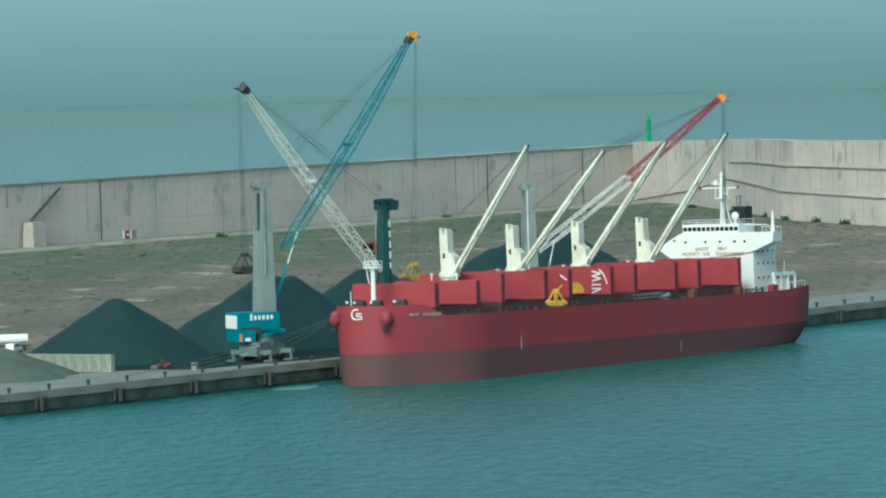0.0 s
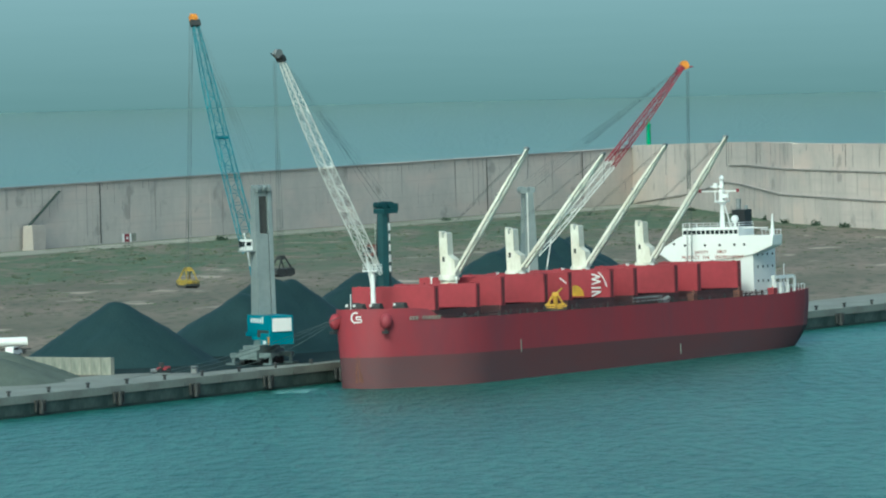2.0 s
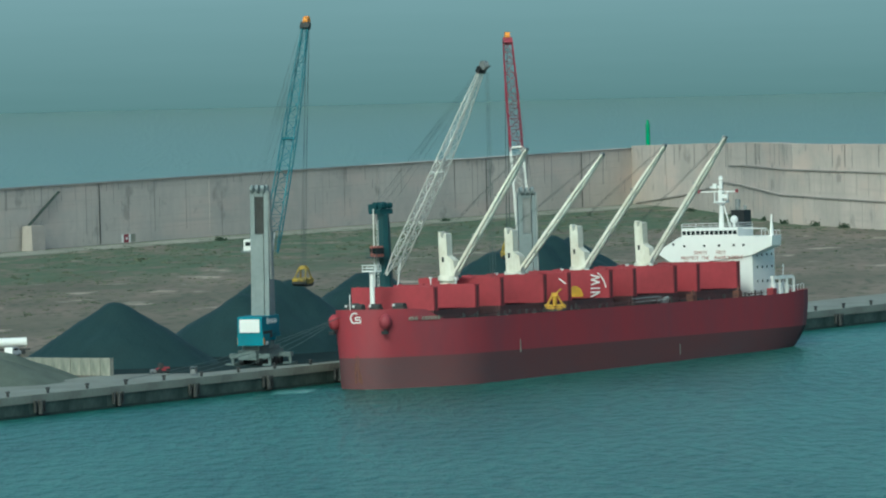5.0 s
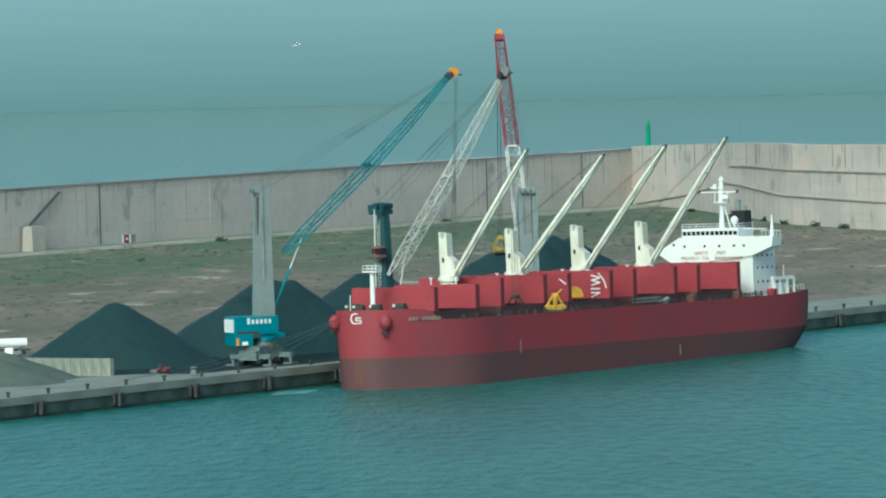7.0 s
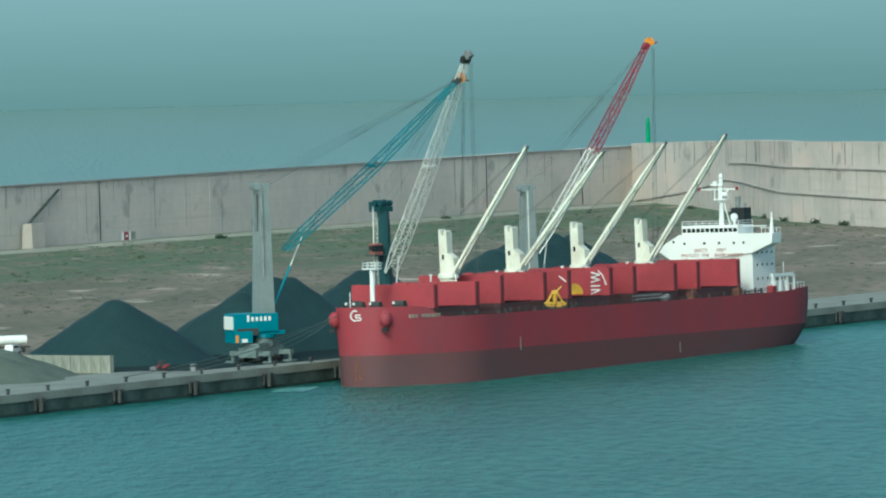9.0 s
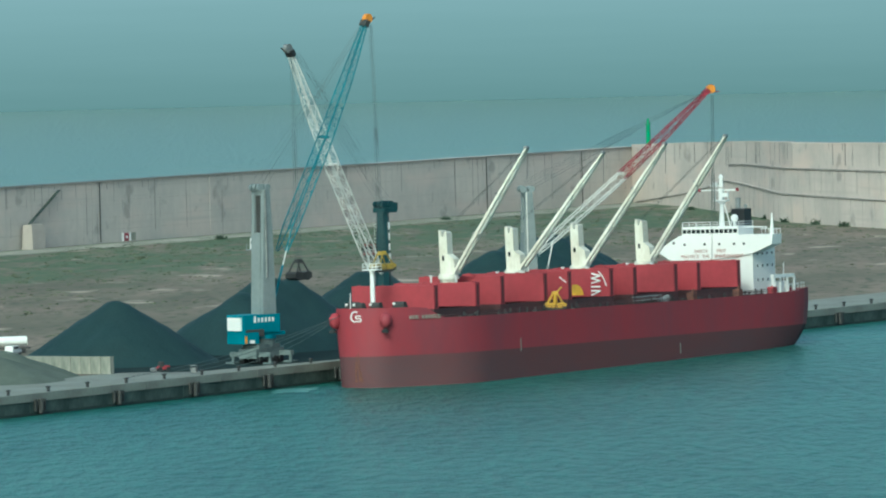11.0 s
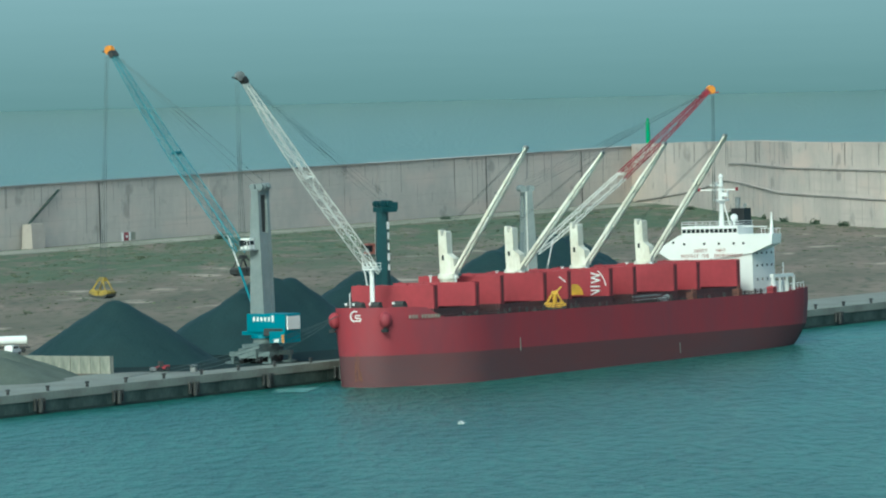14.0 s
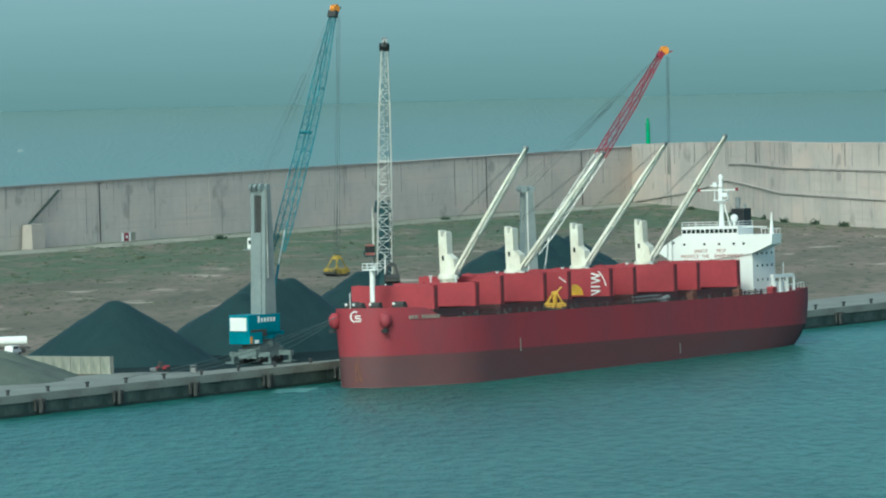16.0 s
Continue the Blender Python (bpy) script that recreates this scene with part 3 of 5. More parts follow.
SHEER = [(-42, 14.75), (-27, 14.55), (-24.5, 14.3), (-21.5, 12.25), (0, 12.2), (90, 12.2), (112, 12.35), (125, 12.9)]


def hull_point(u, k, side):
    """A point of the shell: u from stem to stern, k the height class."""
    z = (-3.0, -0.5, 2.4, 5.15, 7.5, 10.0, 99)[k]
    zz = min(z, 12.5)
    stem = STEM + 0.5 * max(0, 1 - (zz + 3) / 13)
    stern = lerp(zz, [(-3, 113.5), (0, 117.8), (2.4, 121.4), (5.15, 124.3), (9, 124.8), (20, 124.8)])
    x = stem + (stern - stem) * u
    w = min(1, max(0, (zz + 0.5) / 11.0)) ** 1.3
    w = max(w, 0.0)
    half = lerp(u, FOOT_HALF) * (1 - w) + lerp(u, DECK_HALF) * w
    if z > 50:
        z = lerp(min(x, 125), SHEER)
    return Vector((x, half * side, z))


def shell(k0, k1):
    bm = bmesh.new()
    near = {d / LENGTH for d in (0, 0.12, 0.3, 0.5, 0.8, 1.3, 2, 3, 4, 5.5, 7, 8.2, 9.5, 10.2, 11, 12, 13.2, 14.5, 17, 19.5, 22, 25, 28)}
    us = sorted(near | {0.2 + 0.6 * i / 12 for i in range(13)} | {0.8 + 0.2 * i / 10 for i in range(11)})
    sides = []
    for side in (-1, 1):
        grid = [[bm.verts.new(hull_point(u, k, side)) for u in us] for k in range(k0, k1 + 1)]
        sides.append(grid)
        for a, b in zip(grid, grid[1:]):
            for i in range(len(us) - 1):
                bm.faces.new((a[i], a[i + 1], b[i + 1], b[i]))
    for end in (0, -1):
        for j in range(k1 - k0):
            bm.faces.new((sides[0][j][end], sides[1][j][end], sides[1][j + 1][end], sides[0][j + 1][end]))
    return bm, us


def words(name, text, size, parent, mat, at, label=""):
    cu = bpy.data.curves.new(name, "FONT")
    cu.body, cu.size, cu.extrude, cu.align_x, cu.align_y = text, size, 0.03, "CENTER", "CENTER"
    tmp = bpy.data.objects.new(name, cu)
    me = bpy.data.meshes.new_from_object(tmp)
    bpy.data.objects.remove(tmp)
    me.materials.append(mat)
    ob = new(name, me)
    ob.parent = parent
    ob.matrix_basis = at
    return tagged(ob, label)


HATCHES = [(-20.4, -3.1), (4.6, 22.9), (30.6, 49.0), (56.7, 75.2), (82.9, 101.6)]
CRANES = [(0.7, -17.4, 24.3), (26.0, -19.9, 22.7), (51.7, -19.4, 24.0), (77.9, -18.7, 25.2)]


def bulk_carrier():
    ship = base("bulk_carrier", "red bulk carrier moored at the quay, hatch covers open", "ship", pose(40, 0, 0, -0.89, 0.74, 0))
    off = Matrix.Translation((-40, 0, 0))

    def piece(name, bm, mat, parent=ship, label="", smooth=False, at=None):
        return part(name, bm, mat, parent, label, at if at is not None else (off if parent is ship else None), smooth)

    bm, us = shell(3, 6)
    hull = piece("hull", bm, RED, label="faded red painted steel hull", smooth=True)
    bm, us = shell(0, 3)
    piece("hull_bottom", bm, BOOT, label="dull brownish red antifouling paint", smooth=True)
    # deck
    bm = bmesh.new()
    row = []
    for u in us:
        p = hull_point(u, 6, -1)
        row.append((p.x, p.y, (14.0 if p.x < -24.4 else 11.6) if p.x < 112 else 11.8))
    a = [bm.verts.new((x, y + 0.15, z)) for x, y, z in row]
    b = [bm.verts.new((x, -y - 0.15, z)) for x, y, z in row]
    for i in range(len(row) - 1):
        bm.faces.new((a[i], a[i + 1], b[i + 1], b[i]))
    piece("deck", bm, DECK, label="dark red steel main deck")
    # anchor bolsters
    for side in (-1, 1):
        bm = bmesh.new()
        bmesh.ops.create_icosphere(bm, subdivisions=3, radius=1.0, matrix=Matrix.Translation((-32.4, 5.9 * side, 12.2)) @ Matrix.Diagonal((1.25, 1.2, 1.6, 1)))
        bolster = piece("anchor_bolster", bm, RED, label="rounded red anchor bolster on the bow", smooth=True)
        bm = bmesh.new()
        rod(bm, (-32.9, 6.1 * side, 10.3), (-32.8, 6.0 * side, 11.5), 0.18)
        box(bm, (-33.0, 6.1 * side, 10.1), (0.5, 1.4, 0.6))
        part("anchor", bm, BLACK, bolster)
    # rust at the stem
    bm = bmesh.new()
    for z0, z1, y in ((0.4, 6.4, -0.25), (2.6, 7.6, 0.2), (0.2, 4.2, 0.55), (0.2, 2.4, -0.7)):
        rod(bm, (STEM + 0.42, y, z0), (STEM + 0.22, y, z1), 0.26, 0.08)
    piece("rust_streak", bm, RUST)
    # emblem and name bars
    bm = bmesh.new()
    ring = []
    for i in range(13):
        t = math.radians(60 + 210 * i / 12)
        ring.append((math.cos(t), math.sin(t)))
    for p, q in zip(ring, ring[1:]):
        rod(bm, (0, p[0] * 1.0, p[1] * 1.0), (0, q[0] * 1.0, q[1] * 1.0), 0.16)
    for z in (0.15, -0.35, -0.9):
        rod(bm, (0.05, 0.1, z), (0.05, 1.25, z), 0.15)
    rod(bm, (0.05, 0.1, 0.15), (0.05, 0.1, -0.35), 0.15)
    rod(bm, (0.05, 1.25, -0.35), (0.05, 1.25, -0.9), 0.15)
    piece("emblem", bm, WHITE, label="white ring emblem on the bow", at=off @ Matrix.Translation((STEM - 0.02, 0.1, 13.0)) @ Matrix.Diagonal((1, -1, 1, 1)))
    x = -27.7
    for k in range(10):
        if k != 3:
            bm = bmesh.new()
            p = hull_point((x - STEM) / LENGTH, 6, -1)
            q = hull_point((x + 0.5 - STEM) / LENGTH, 6, -1)
            lean = math.atan2(q.y - p.y, q.x - p.x)
            for dz, w in ((0.26, 0.48), (0.0, 0.38), (-0.26, 0.48)):
                box(bm, (x + dz * 0.2, p.y - 0.04, 12.6 + dz), (w, 0.3, 0.13), rz=lean)
            box(bm, (x - 0.14, p.y + 0.14, 12.6), (0.12, 0.3, 0.55), rz=lean)
            piece("name_bar", bm, BLOCK)
        x += 0.61
    for xx, yy, h in ((3, -15.06, 2.6), (66, -15.06, 2.2), (100, -14.9, 2.0)):
        bm = bmesh.new()
        box(bm, (xx, yy, 5.9 if xx != 66 else 2.4), (0.3, 0.06, h))
        piece("draught_mark", bm, BLOCK)
    # bulwark rails of the main deck
    bm = bmesh.new()
    for side in (-1, 1):
        for z in (12.75, 13.15):
            rod(bm, (-11, 14.8 * side, z), (108, 14.8 * side, z), 0.05, n=4)
        for i in range(54):
            xx = -10.8 + 2.2 * i
            rod(bm, (xx, 14.8 * side, 12.2), (xx, 14.8 * side, 13.15), 0.05, n=4)
    piece("deck_rail", bm, DECK)

    # hatches: coaming, and covers folded upright at both ends
    for i, (fore, aft) in enumerate(HATCHES):
        # coaming's dark colour carries the shade beneath the upright covers
        bm = bmesh.new()
        for y in (-9.3, 9.3):
            box(bm, ((fore + aft) / 2, y, 12.75), (aft - fore, 0.5, 2.3))
        for xx in (fore, aft):
            box(bm, (xx, 0, 12.75), (0.5, 18.1, 2.3))
        coaming = piece("hatch_coaming", bm, DECK, label="dark red hatch coaming round an open hold")
        tall = 4.7 if i == 0 else 5.7
        for xx, sgn in ((fore + 0.1, 1), (aft - 0.1, -1)):
            bm = bmesh.new()
            for k in (0.35, 1.25):
                box(bm, (xx + sgn * k, 0, 13.9 + tall / 2), (0.72, 19.2, tall))
            cover = piece("hatch_cover", bm, COVER, label="red folding hatch cover standing upright")
            # dark strips put the shaded sides of the covers into colour
            for y in (-9.75, 9.75):
                bm = bmesh.new()
                box(bm, (xx + sgn * 0.8, y * 0.98, 13.8 + tall / 2), (0.5, 0.16, tall - 0.5))
                part("cover_side_shade", bm, DECK, cover)
            for y in (-8.4, -3, 3, 8.4):
                bm = bmesh.new()
                box(bm, (xx + sgn * 0.8, y, 13.95 + tall), (0.8, 0.3, 0.2))
                part("hinge", bm, COVER, cover)
            if i in (0, 4) and sgn < 0:
                bm = bmesh.new()
                box(bm, (xx - 1.68, 5.6 if i == 4 else 7.8, 18.1 if i else 17.2), (0.05, 1.7, 0.28))
                part("white_bar", bm, WHITE, cover)
            if i == 2:
                front = xx - 1.68 if sgn < 0 else xx - 0.03
                if sgn < 0:
                    bm = bmesh.new()
                    fan = [(-1.35 + 2.0 * math.cos(math.radians(d)), 14.2 + 2.2 * math.sin(math.radians(d))) for d in range(0, 181, 12)]
                    prism(bm, fan, "x", front, front + 0.04)
                    part("sun_emblem", bm, YELLOW, cover, "yellow half sun emblem")
                    bm = bmesh.new()
                    # three plain letter-like bars standing one below the other
                    zig = [(-5.4, 18.6), (-7.4, 18.1), (-5.4, 17.6), (-7.4, 17.1), (-5.4, 16.6)]
                    for p, q in zip(zig, zig[1:]):
                        rod(bm, (front, p[0], p[1]), (front, q[0], q[1]), 0.17)
                    rod(bm, (front, -5.3, 15.85), (front, -7.4, 15.85), 0.17)
                    rod(bm, (front, -5.3, 15.05), (front, -7.4, 15.05), 0.17)
                    rod(bm, (front, -5.3, 14.15), (front, -7.4, 15.0), 0.17)
                    part("letter_bars", bm, WHITE, cover, "white letter-like bars")
                    arc = [(-9.1 + 3.2 * (1 - math.cos(math.radians(d))), 14.0 + 5.3 * math.sin(math.radians(d))) for d in range(22, 71, 8)]
                else:
                    arc = [(-9.3 + 1.6 * k / 4, 17.3 + 1.1 * k / 4) for k in range(5)]
                bm = bmesh.new()
                for p, q in zip(arc, arc[1:]):
                    rod(bm, (front, p[0], p[1]), (front, q[0], q[1]), 0.12)
                part("white_arc", bm, WHITE, cover)

    # deck cranes
    for x, dy, dz in CRANES:
        bm = bmesh.new()
        rod(bm, (x, 0, 11.6), (x, 0, 19.2), 1.75, 1.75, 20)
        rod(bm, (x, 0, 19.2), (x, 0, 20.2), 2.15, 2.0, 20)
        crane = piece("deck_crane", bm, CREAM, label="cream ship's crane with its jib raised", smooth=False)
        bm = bmesh.new()
        prism(bm, [(1.3, 20.2), (1.45, 27.6), (1.4, 29.0), (0.95, 28.9), (0.75, 27.7), (0.3, 27.7), (0.1, 28.7), (-0.4, 28.5), (-0.5, 24.2), (-1.9, 23.2), (-2.2, 20.2)], "x", x - 1.05, x + 1.05)
        part("housing", bm, CREAM, crane)
        for xx in (x - 1.06, x + 1.06):
            bm = bmesh.new()
            box(bm, (xx, 0.5, 23.4), (0.06, 0.5, 1.0))
            part("port_hole", bm, GLASS, crane)
        bm = bmesh.new()
        foot, tip = Vector((x, -1.9, 20.6)), Vector((x, -1.9 + dy, 20.6 + dz))
        n = (tip - foot).normalized()
        up = Vector((0, -n.z, n.y)) * -1
        sect = [(0.0, 0.34), (0.3, 0.46), (0.72, 0.38), (1.0, 0.24)]
        for (ka, wa), (kb, wb) in zip(sect, sect[1:]):
            for sx in (-0.85, 0.85):
                p, q = foot.lerp(tip, ka), foot.lerp(tip, kb)
                va = [bm.verts.new(p + Vector((sx + ex, 0, 0)) + up * (wa * eu)) for ex, eu in ((-0.24, -0.7), (0.24, -0.7), (0.24, 0.7), (-0.24, 0.7))]
                vb = [bm.verts.new(q + Vector((sx * (1.0 if kb < 0.9 else 0.45) + ex, 0, 0)) + up * (wb * eu)) for ex, eu in ((-0.22, -0.7), (0.22, -0.7), (0.22, 0.7), (-0.22, 0.7))]
                for i in range(4):
                    bm.faces.new((va[i], va[(i + 1) % 4], vb[(i + 1) % 4], vb[i]))
                bm.faces.new(va[::-1])
                bm.faces.new(vb)
        for k in (0.15, 0.3, 0.45, 0.6, 0.72, 0.85, 0.97):
            p = foot.lerp(tip, k)
            box(bm, p, (1.6, 0.3, 0.3))
        jib = part("jib", bm, CREAM, crane)
        for k in (0.3, 0.62):
            bm = bmesh.new()
            box(bm, foot.lerp(tip, k) + up * 0.6, (1.6, 0.45, 0.45))
            part("jib_fitting", bm, STEEL, crane)
        bm = bmesh.new()
        rod(bm, tip + Vector((-0.5, 0.2, 0.1)), tip + Vector((0.5, 0.2, 0.1)), 0.4, n=12)
        part("jib_sheave", bm, STEEL, crane)
        bm = bmesh.new()
        for sx in (-0.5, 0.5):
            rod(bm, (x + sx, 1.0, 28.4), tip + Vector((sx * 0.7, 0, 0.3)), 0.035, n=4)
        rod(bm, tip, tip + Vector((0, 0.2, -6)), 0.05, n=4)
        part("luffing_wire", bm, ROPE, crane)
        # cargo deckhouse between the hatches
        bm = bmesh.new()
        box(bm, (x, 0, 12.9), (3.6, 12, 2.6))
        piece("mast_house", bm, DECK)
        for y in (3.2, -2.7):
            bm = bmesh.new()
            rod(bm, (x - 1.6, y, 14.2), (x - 1.6, y, 19.5), 0.14)
            rod(bm, (x - 1.6, y - 0.3, 20.0), (x - 1.6, y, 19.4), 0.11)
            rod(bm, (x - 1.6, y + 0.3, 20.0), (x - 1.6, y, 19.4), 0.11)
            piece("hold_vent", bm, WHITE)

    # bow mast and forecastle gear
    bm = bmesh.new()
    rod(bm, (-27.6, 0, 14.0), (-27.6, 0, 22.0), 0.52, 0.45, 12)
    mast = piece("fore_mast", bm, WHITE, label="white foremast with a railed lamp platform")
    bm = bmesh.new()
    box(bm, (-27.6, 0, 22.0), (2.2, 3.2, 0.25))
    for y in (-1.5, -0.5, 0.5, 1.5):
        for xx in (-28.6, -26.6):
            rod(bm, (xx, y, 22.0), (xx, y, 23.2), 0.06, n=4)
    for z in (22.6, 23.2):
        for xx in (-28.6, -26.6):
            rod(bm, (xx, -1.6, z), (xx, 1.6, z), 0.06, n=4)
        for y in (-1.5, 1.5):
            rod(bm, (-28.6, y, z), (-26.6, y, z), 0.06, n=4)
    part("platform", bm, WHITE, mast)
    for xx, y, s in ((-28.6, 4.2, 1.1), (-29.5, -2.0, 1.0), (-25.6, -5.0, 1.2), (-30.2, 1.4, 0.9), (-24.5, 6.4, 1.2)):
        bm = bmesh.new()
        rod(bm, (xx, y - s, 14.9), (xx, y + s, 14.9), 0.75, n=12)
        box(bm, (xx, y, 14.4), (1.4, 2.4 * s, 0.8))
        winch = piece("mooring_winch", bm, DARK, label="dark mooring winch on the forecastle")
        bm = bmesh.new()
        box(bm, (xx - 0.8, y + 0.9, 15.25), (0.35, 0.4, 0.45))
        part("brake_box", bm, WHITE, winch)
    bm = bmesh.new()
    rod(bm, (-32.4, 2.2, 13.9), (-32.4, 2.2, 17.6), 0.09)
    piece("jack_staff", bm, WHITE)

    # accommodation block
    bm = bmesh.new()
    box(bm, (113.8, 0.9, 17.3), (9.6, 18.6, 11.4))
    house = piece("deckhouse", bm, WHITE, label="white accommodation block with bridge wings")
    bm = bmesh.new()
    prism(bm, [(-8.4, 20.6), (-13.4, 22.6), (-13.6, 24.7), (9.2, 24.7), (14.9, 21.6), (14.3, 21.1), (10.2, 18.6)], "x", 108.6, 112.6)
    part("bridge_wing", bm, WHITE, house)
    bm = bmesh.new()
    box(bm, (112.2, 1.8, 25.6), (6.6, 13.8, 1.9))
    part("wheelhouse", bm, WHITE, house)
    for y in [-4.4 + 1.13 * k for k in range(12)]:
        bm = bmesh.new()
        box(bm, (108.87, y, 25.55), (0.08, 0.88, 0.85))
        part("bridge_window", bm, GLASS, house)
    bm = bmesh.new()
    for y in (-5.1, 8.7):
        for xx in (109.2, 115.2):
            rod(bm, (xx, y, 26.5), (xx, y, 27.5), 0.06, n=4)
    for k in range(9):
        rod(bm, (109.1, -5.1 + 1.725 * k, 26.5), (109.1, -5.1 + 1.725 * k, 27.5), 0.06, n=4)
    for z in (27.0, 27.5):
        rod(bm, (109.1, -5.1, z), (109.1, 8.7, z), 0.06, n=4)
        rod(bm, (109.1, -5.1, z), (115.2, -5.1, z), 0.06, n=4)
    part("roof_rail", bm, WHITE, house)
    for k, y in enumerate((-6.6, -4.2, 10.6, 7.9, 3.0, -0.6)):
        bm = bmesh.new()
        rod(bm, (108.5, y, 23.2 if abs(y) > 9 else 22.8), (108.7, y, 23.2 if abs(y) > 9 else 22.8), 0.28, n=10)
        part("port_light", bm, GLASS, house)
    for k in range(4):
        for z in (15.0, 18.0, 20.6):
            bm = bmesh.new()
            box(bm, (111 + 2.1 * k, -8.43, z), (0.42, 0.08, 0.52))
            part("cabin_window", bm, GLASS, house)
    face = Matrix(((0, 0, -1, 108.53), (-1, 0, 0, 0), (0, 1, 0, 0), (0, 0, 0, 1)))
    for text, y, z in (("SAFETY", 3.9, 21.3), ("FIRST", -1.1, 21.3), ("PROTECT", 6.6, 20.2), ("THE", 2.8, 20.2), ("ENVIRONMENT", -2.9, 20.2)):
        words("painted_word", text, 1.0, house, SALMON, Matrix.Translation((0, y, z)) @ face, "red painted word")
    bm = bmesh.new()
    rod(bm, (112.2, 0.6, 26.4), (112.2, 0.6, 32.0), 0.52, 0.38, 10)
    rod(bm, (112.2, 0.6, 31.2), (112.2, 0.6, 32.0), 0.4, 1.3, 10)
    box(bm, (112.2, 0.6, 33.3), (0.9, 0.9, 2.6))
    rod(bm, (112.2, 0.6, 34.8), (112.2, 0.6, 36.4), 0.5, 0.45, 10)
    box(bm, (111.6, -0.6, 33.2), (0.5, 1.6, 0.9))
    box(bm, (111.6, 1.7, 35.4), (0.5, 0.9, 1.0))
    rod(bm, (112.2, 2.2, 32.0), (112.2, 2.2, 34.2), 0.12)
    rod(bm, (112.2, -1.0, 32.0), (112.2, -1.0, 34.2), 0.12)
    box(bm, (112.2, 1.2, 34.2), (0.5, 9.0, 0.26))
    box(bm, (112.2, 0.6, 32.0), (1.8, 3.0, 0.3))
    box(bm, (112.0, 1.6, 35.2), (0.4, 3.0, 0.35))
    rod(bm, (112.2, 0.6, 35.8), (112.2, 0.6, 37.6), 0.3)
    ball(bm, (112.2, 0.6, 36.9), 0.55)
    for sx in (-1.3, 1.3):
        rod(bm, (113.4, 0.6 + sx, 26.5), (112.4, 0.6 + sx * 0.3, 31.8), 0.14)
    part("radar_mast", bm, WHITE, house)
    for y in (5.8, -3.4):
        bm = bmesh.new()
        box(bm, (112.0, y, 34.3), (0.4, 0.5, 0.7))
        part("mast_lamp", bm, BOOM_RED, house)
    bm = bmesh.new()
    ball(bm, (112.6, -2.2, 28.2), 0.85)
    rod(bm, (112.6, -2.2, 26.4), (112.6, -2.2, 28.0), 0.3)
    part("satellite_dome", bm, WHITE, house, smooth=True)
    bm = bmesh.new()
    box(bm, (119.5, 0.0, 23.0), (3.0, 3.2, 14.2))
    part("funnel", bm, BLACK, house, "black funnel with pale base")
    bm = bmesh.new()
    rod(bm, (119, 0.6, 29.8), (119.3, 0.6, 32.4), 0.5, 0.6, 10)
    rod(bm, (120.0, -0.7, 29.8), (120.2, -0.7, 31.0), 0.4, 0.4, 10)
    part("exhaust_pipe", bm, STEEL, house)
    bm = bmesh.new()
    rod(bm, (111, -12.2, 24.7), (111, -12.2, 29.2), 0.5, 0.12, 8)
    rod(bm, (111, -11, 26.2), (111, -5.2, 26.3), 0.12, n=5)
    for k in range(6):
        rod(bm, (112.4, -13.4 + 0.9 * k, 24.7), (112.4, -13.4 + 0.9 * k, 25.8), 0.06, n=4)
    rod(bm, (112.4, -13.5, 25.8), (112.4, -8.5, 25.8), 0.06, n=4)
    rod(bm, (108.7, -13.5, 25.8), (112.4, -13.5, 25.8), 0.06, n=4)
    part("wing_fitting", bm, WHITE, house)
    # after deck: boat davit, rails, ensign staff
    bm = bmesh.new()
    for xx in (110.5, 113.5, 116.5, 119.5):
        rod(bm, (xx, -12.4, 11.8), (xx, -12.4, 15.6), 0.28)
    box(bm, (114.5, -12.4, 15.7), (8.8, 0.7, 0.7))
    piece("boat_davit", bm, WHITE, label="white boat davit on the poop")
    for xx in (117.5, 119.6, 121.8):
        bm = bmesh.new()
        box(bm, (xx, -8.5, 13.0), (1.3, 1.8, 2.8))
        piece("poop_locker", bm, WHITE)
    bm = bmesh.new()
    tube(bm, [Vector((111.5, -13.4, 13.8)), Vector((119, -12.8, 13.8)), Vector((124.3, -12.1, 14.0))], 0.06, 4)
    for k in range(9):
        rod(bm, (111.5 + 1.6 * k, -13.4 + 0.16 * k, 12.2), (111.5 + 1.6 * k, -13.4 + 0.16 * k, 13.9), 0.06, n=4)
    piece("poop_rail", bm, WHITE)
    bm = bmesh.new()
    rod(bm, (123.6, -7.5, 12.0), (123.8, -7.5, 18.2), 0.12)
    piece("ensign_staff", bm, WHITE)
    # provisions crane, vents and boxes on the side deck
    rng = random.Random(5)
    for xx, c in ((95.5, RUST), (76.3, RUST), (110.2, COVER)):
        bm = bmesh.new()
        box(bm, (xx, -12.2, 12.6), (1.6, 1.5, 1.8))
        rod(bm, (xx, -12.2, 13.4), (xx + 0.6, -12.2, 14.2), 0.2)
        piece("deck_locker", bm, c)
    bm = bmesh.new()
    for k in range(120):
        xx = rng.uniform(-16, 106)
        s = rng.uniform(0.3, 0.9)
        if rng.random() < 0.5:
            box(bm, (xx, rng.uniform(-13.8, -11), 11.6 + s / 2), (s * 2.2, s, s))
        else:
            rod(bm, (xx, -12, 11.6), (xx, -12, 11.6 + s * 2), 0.18)
    tagged(piece("deck_fitting", bm, DARK), kind="stuff")
    bm = bmesh.new()
    for k, xx in enumerate((63.5, 64.8, 66.0)):
        bmesh.ops.create_icosphere(bm, subdivisions=2, radius=0.6, matrix=Matrix.Translation((xx, -12.3, 12.5 + 0.2 * k)))
    box(bm, (62.3, -13.4, 12.2), (3.2, 0.8, 0.8))
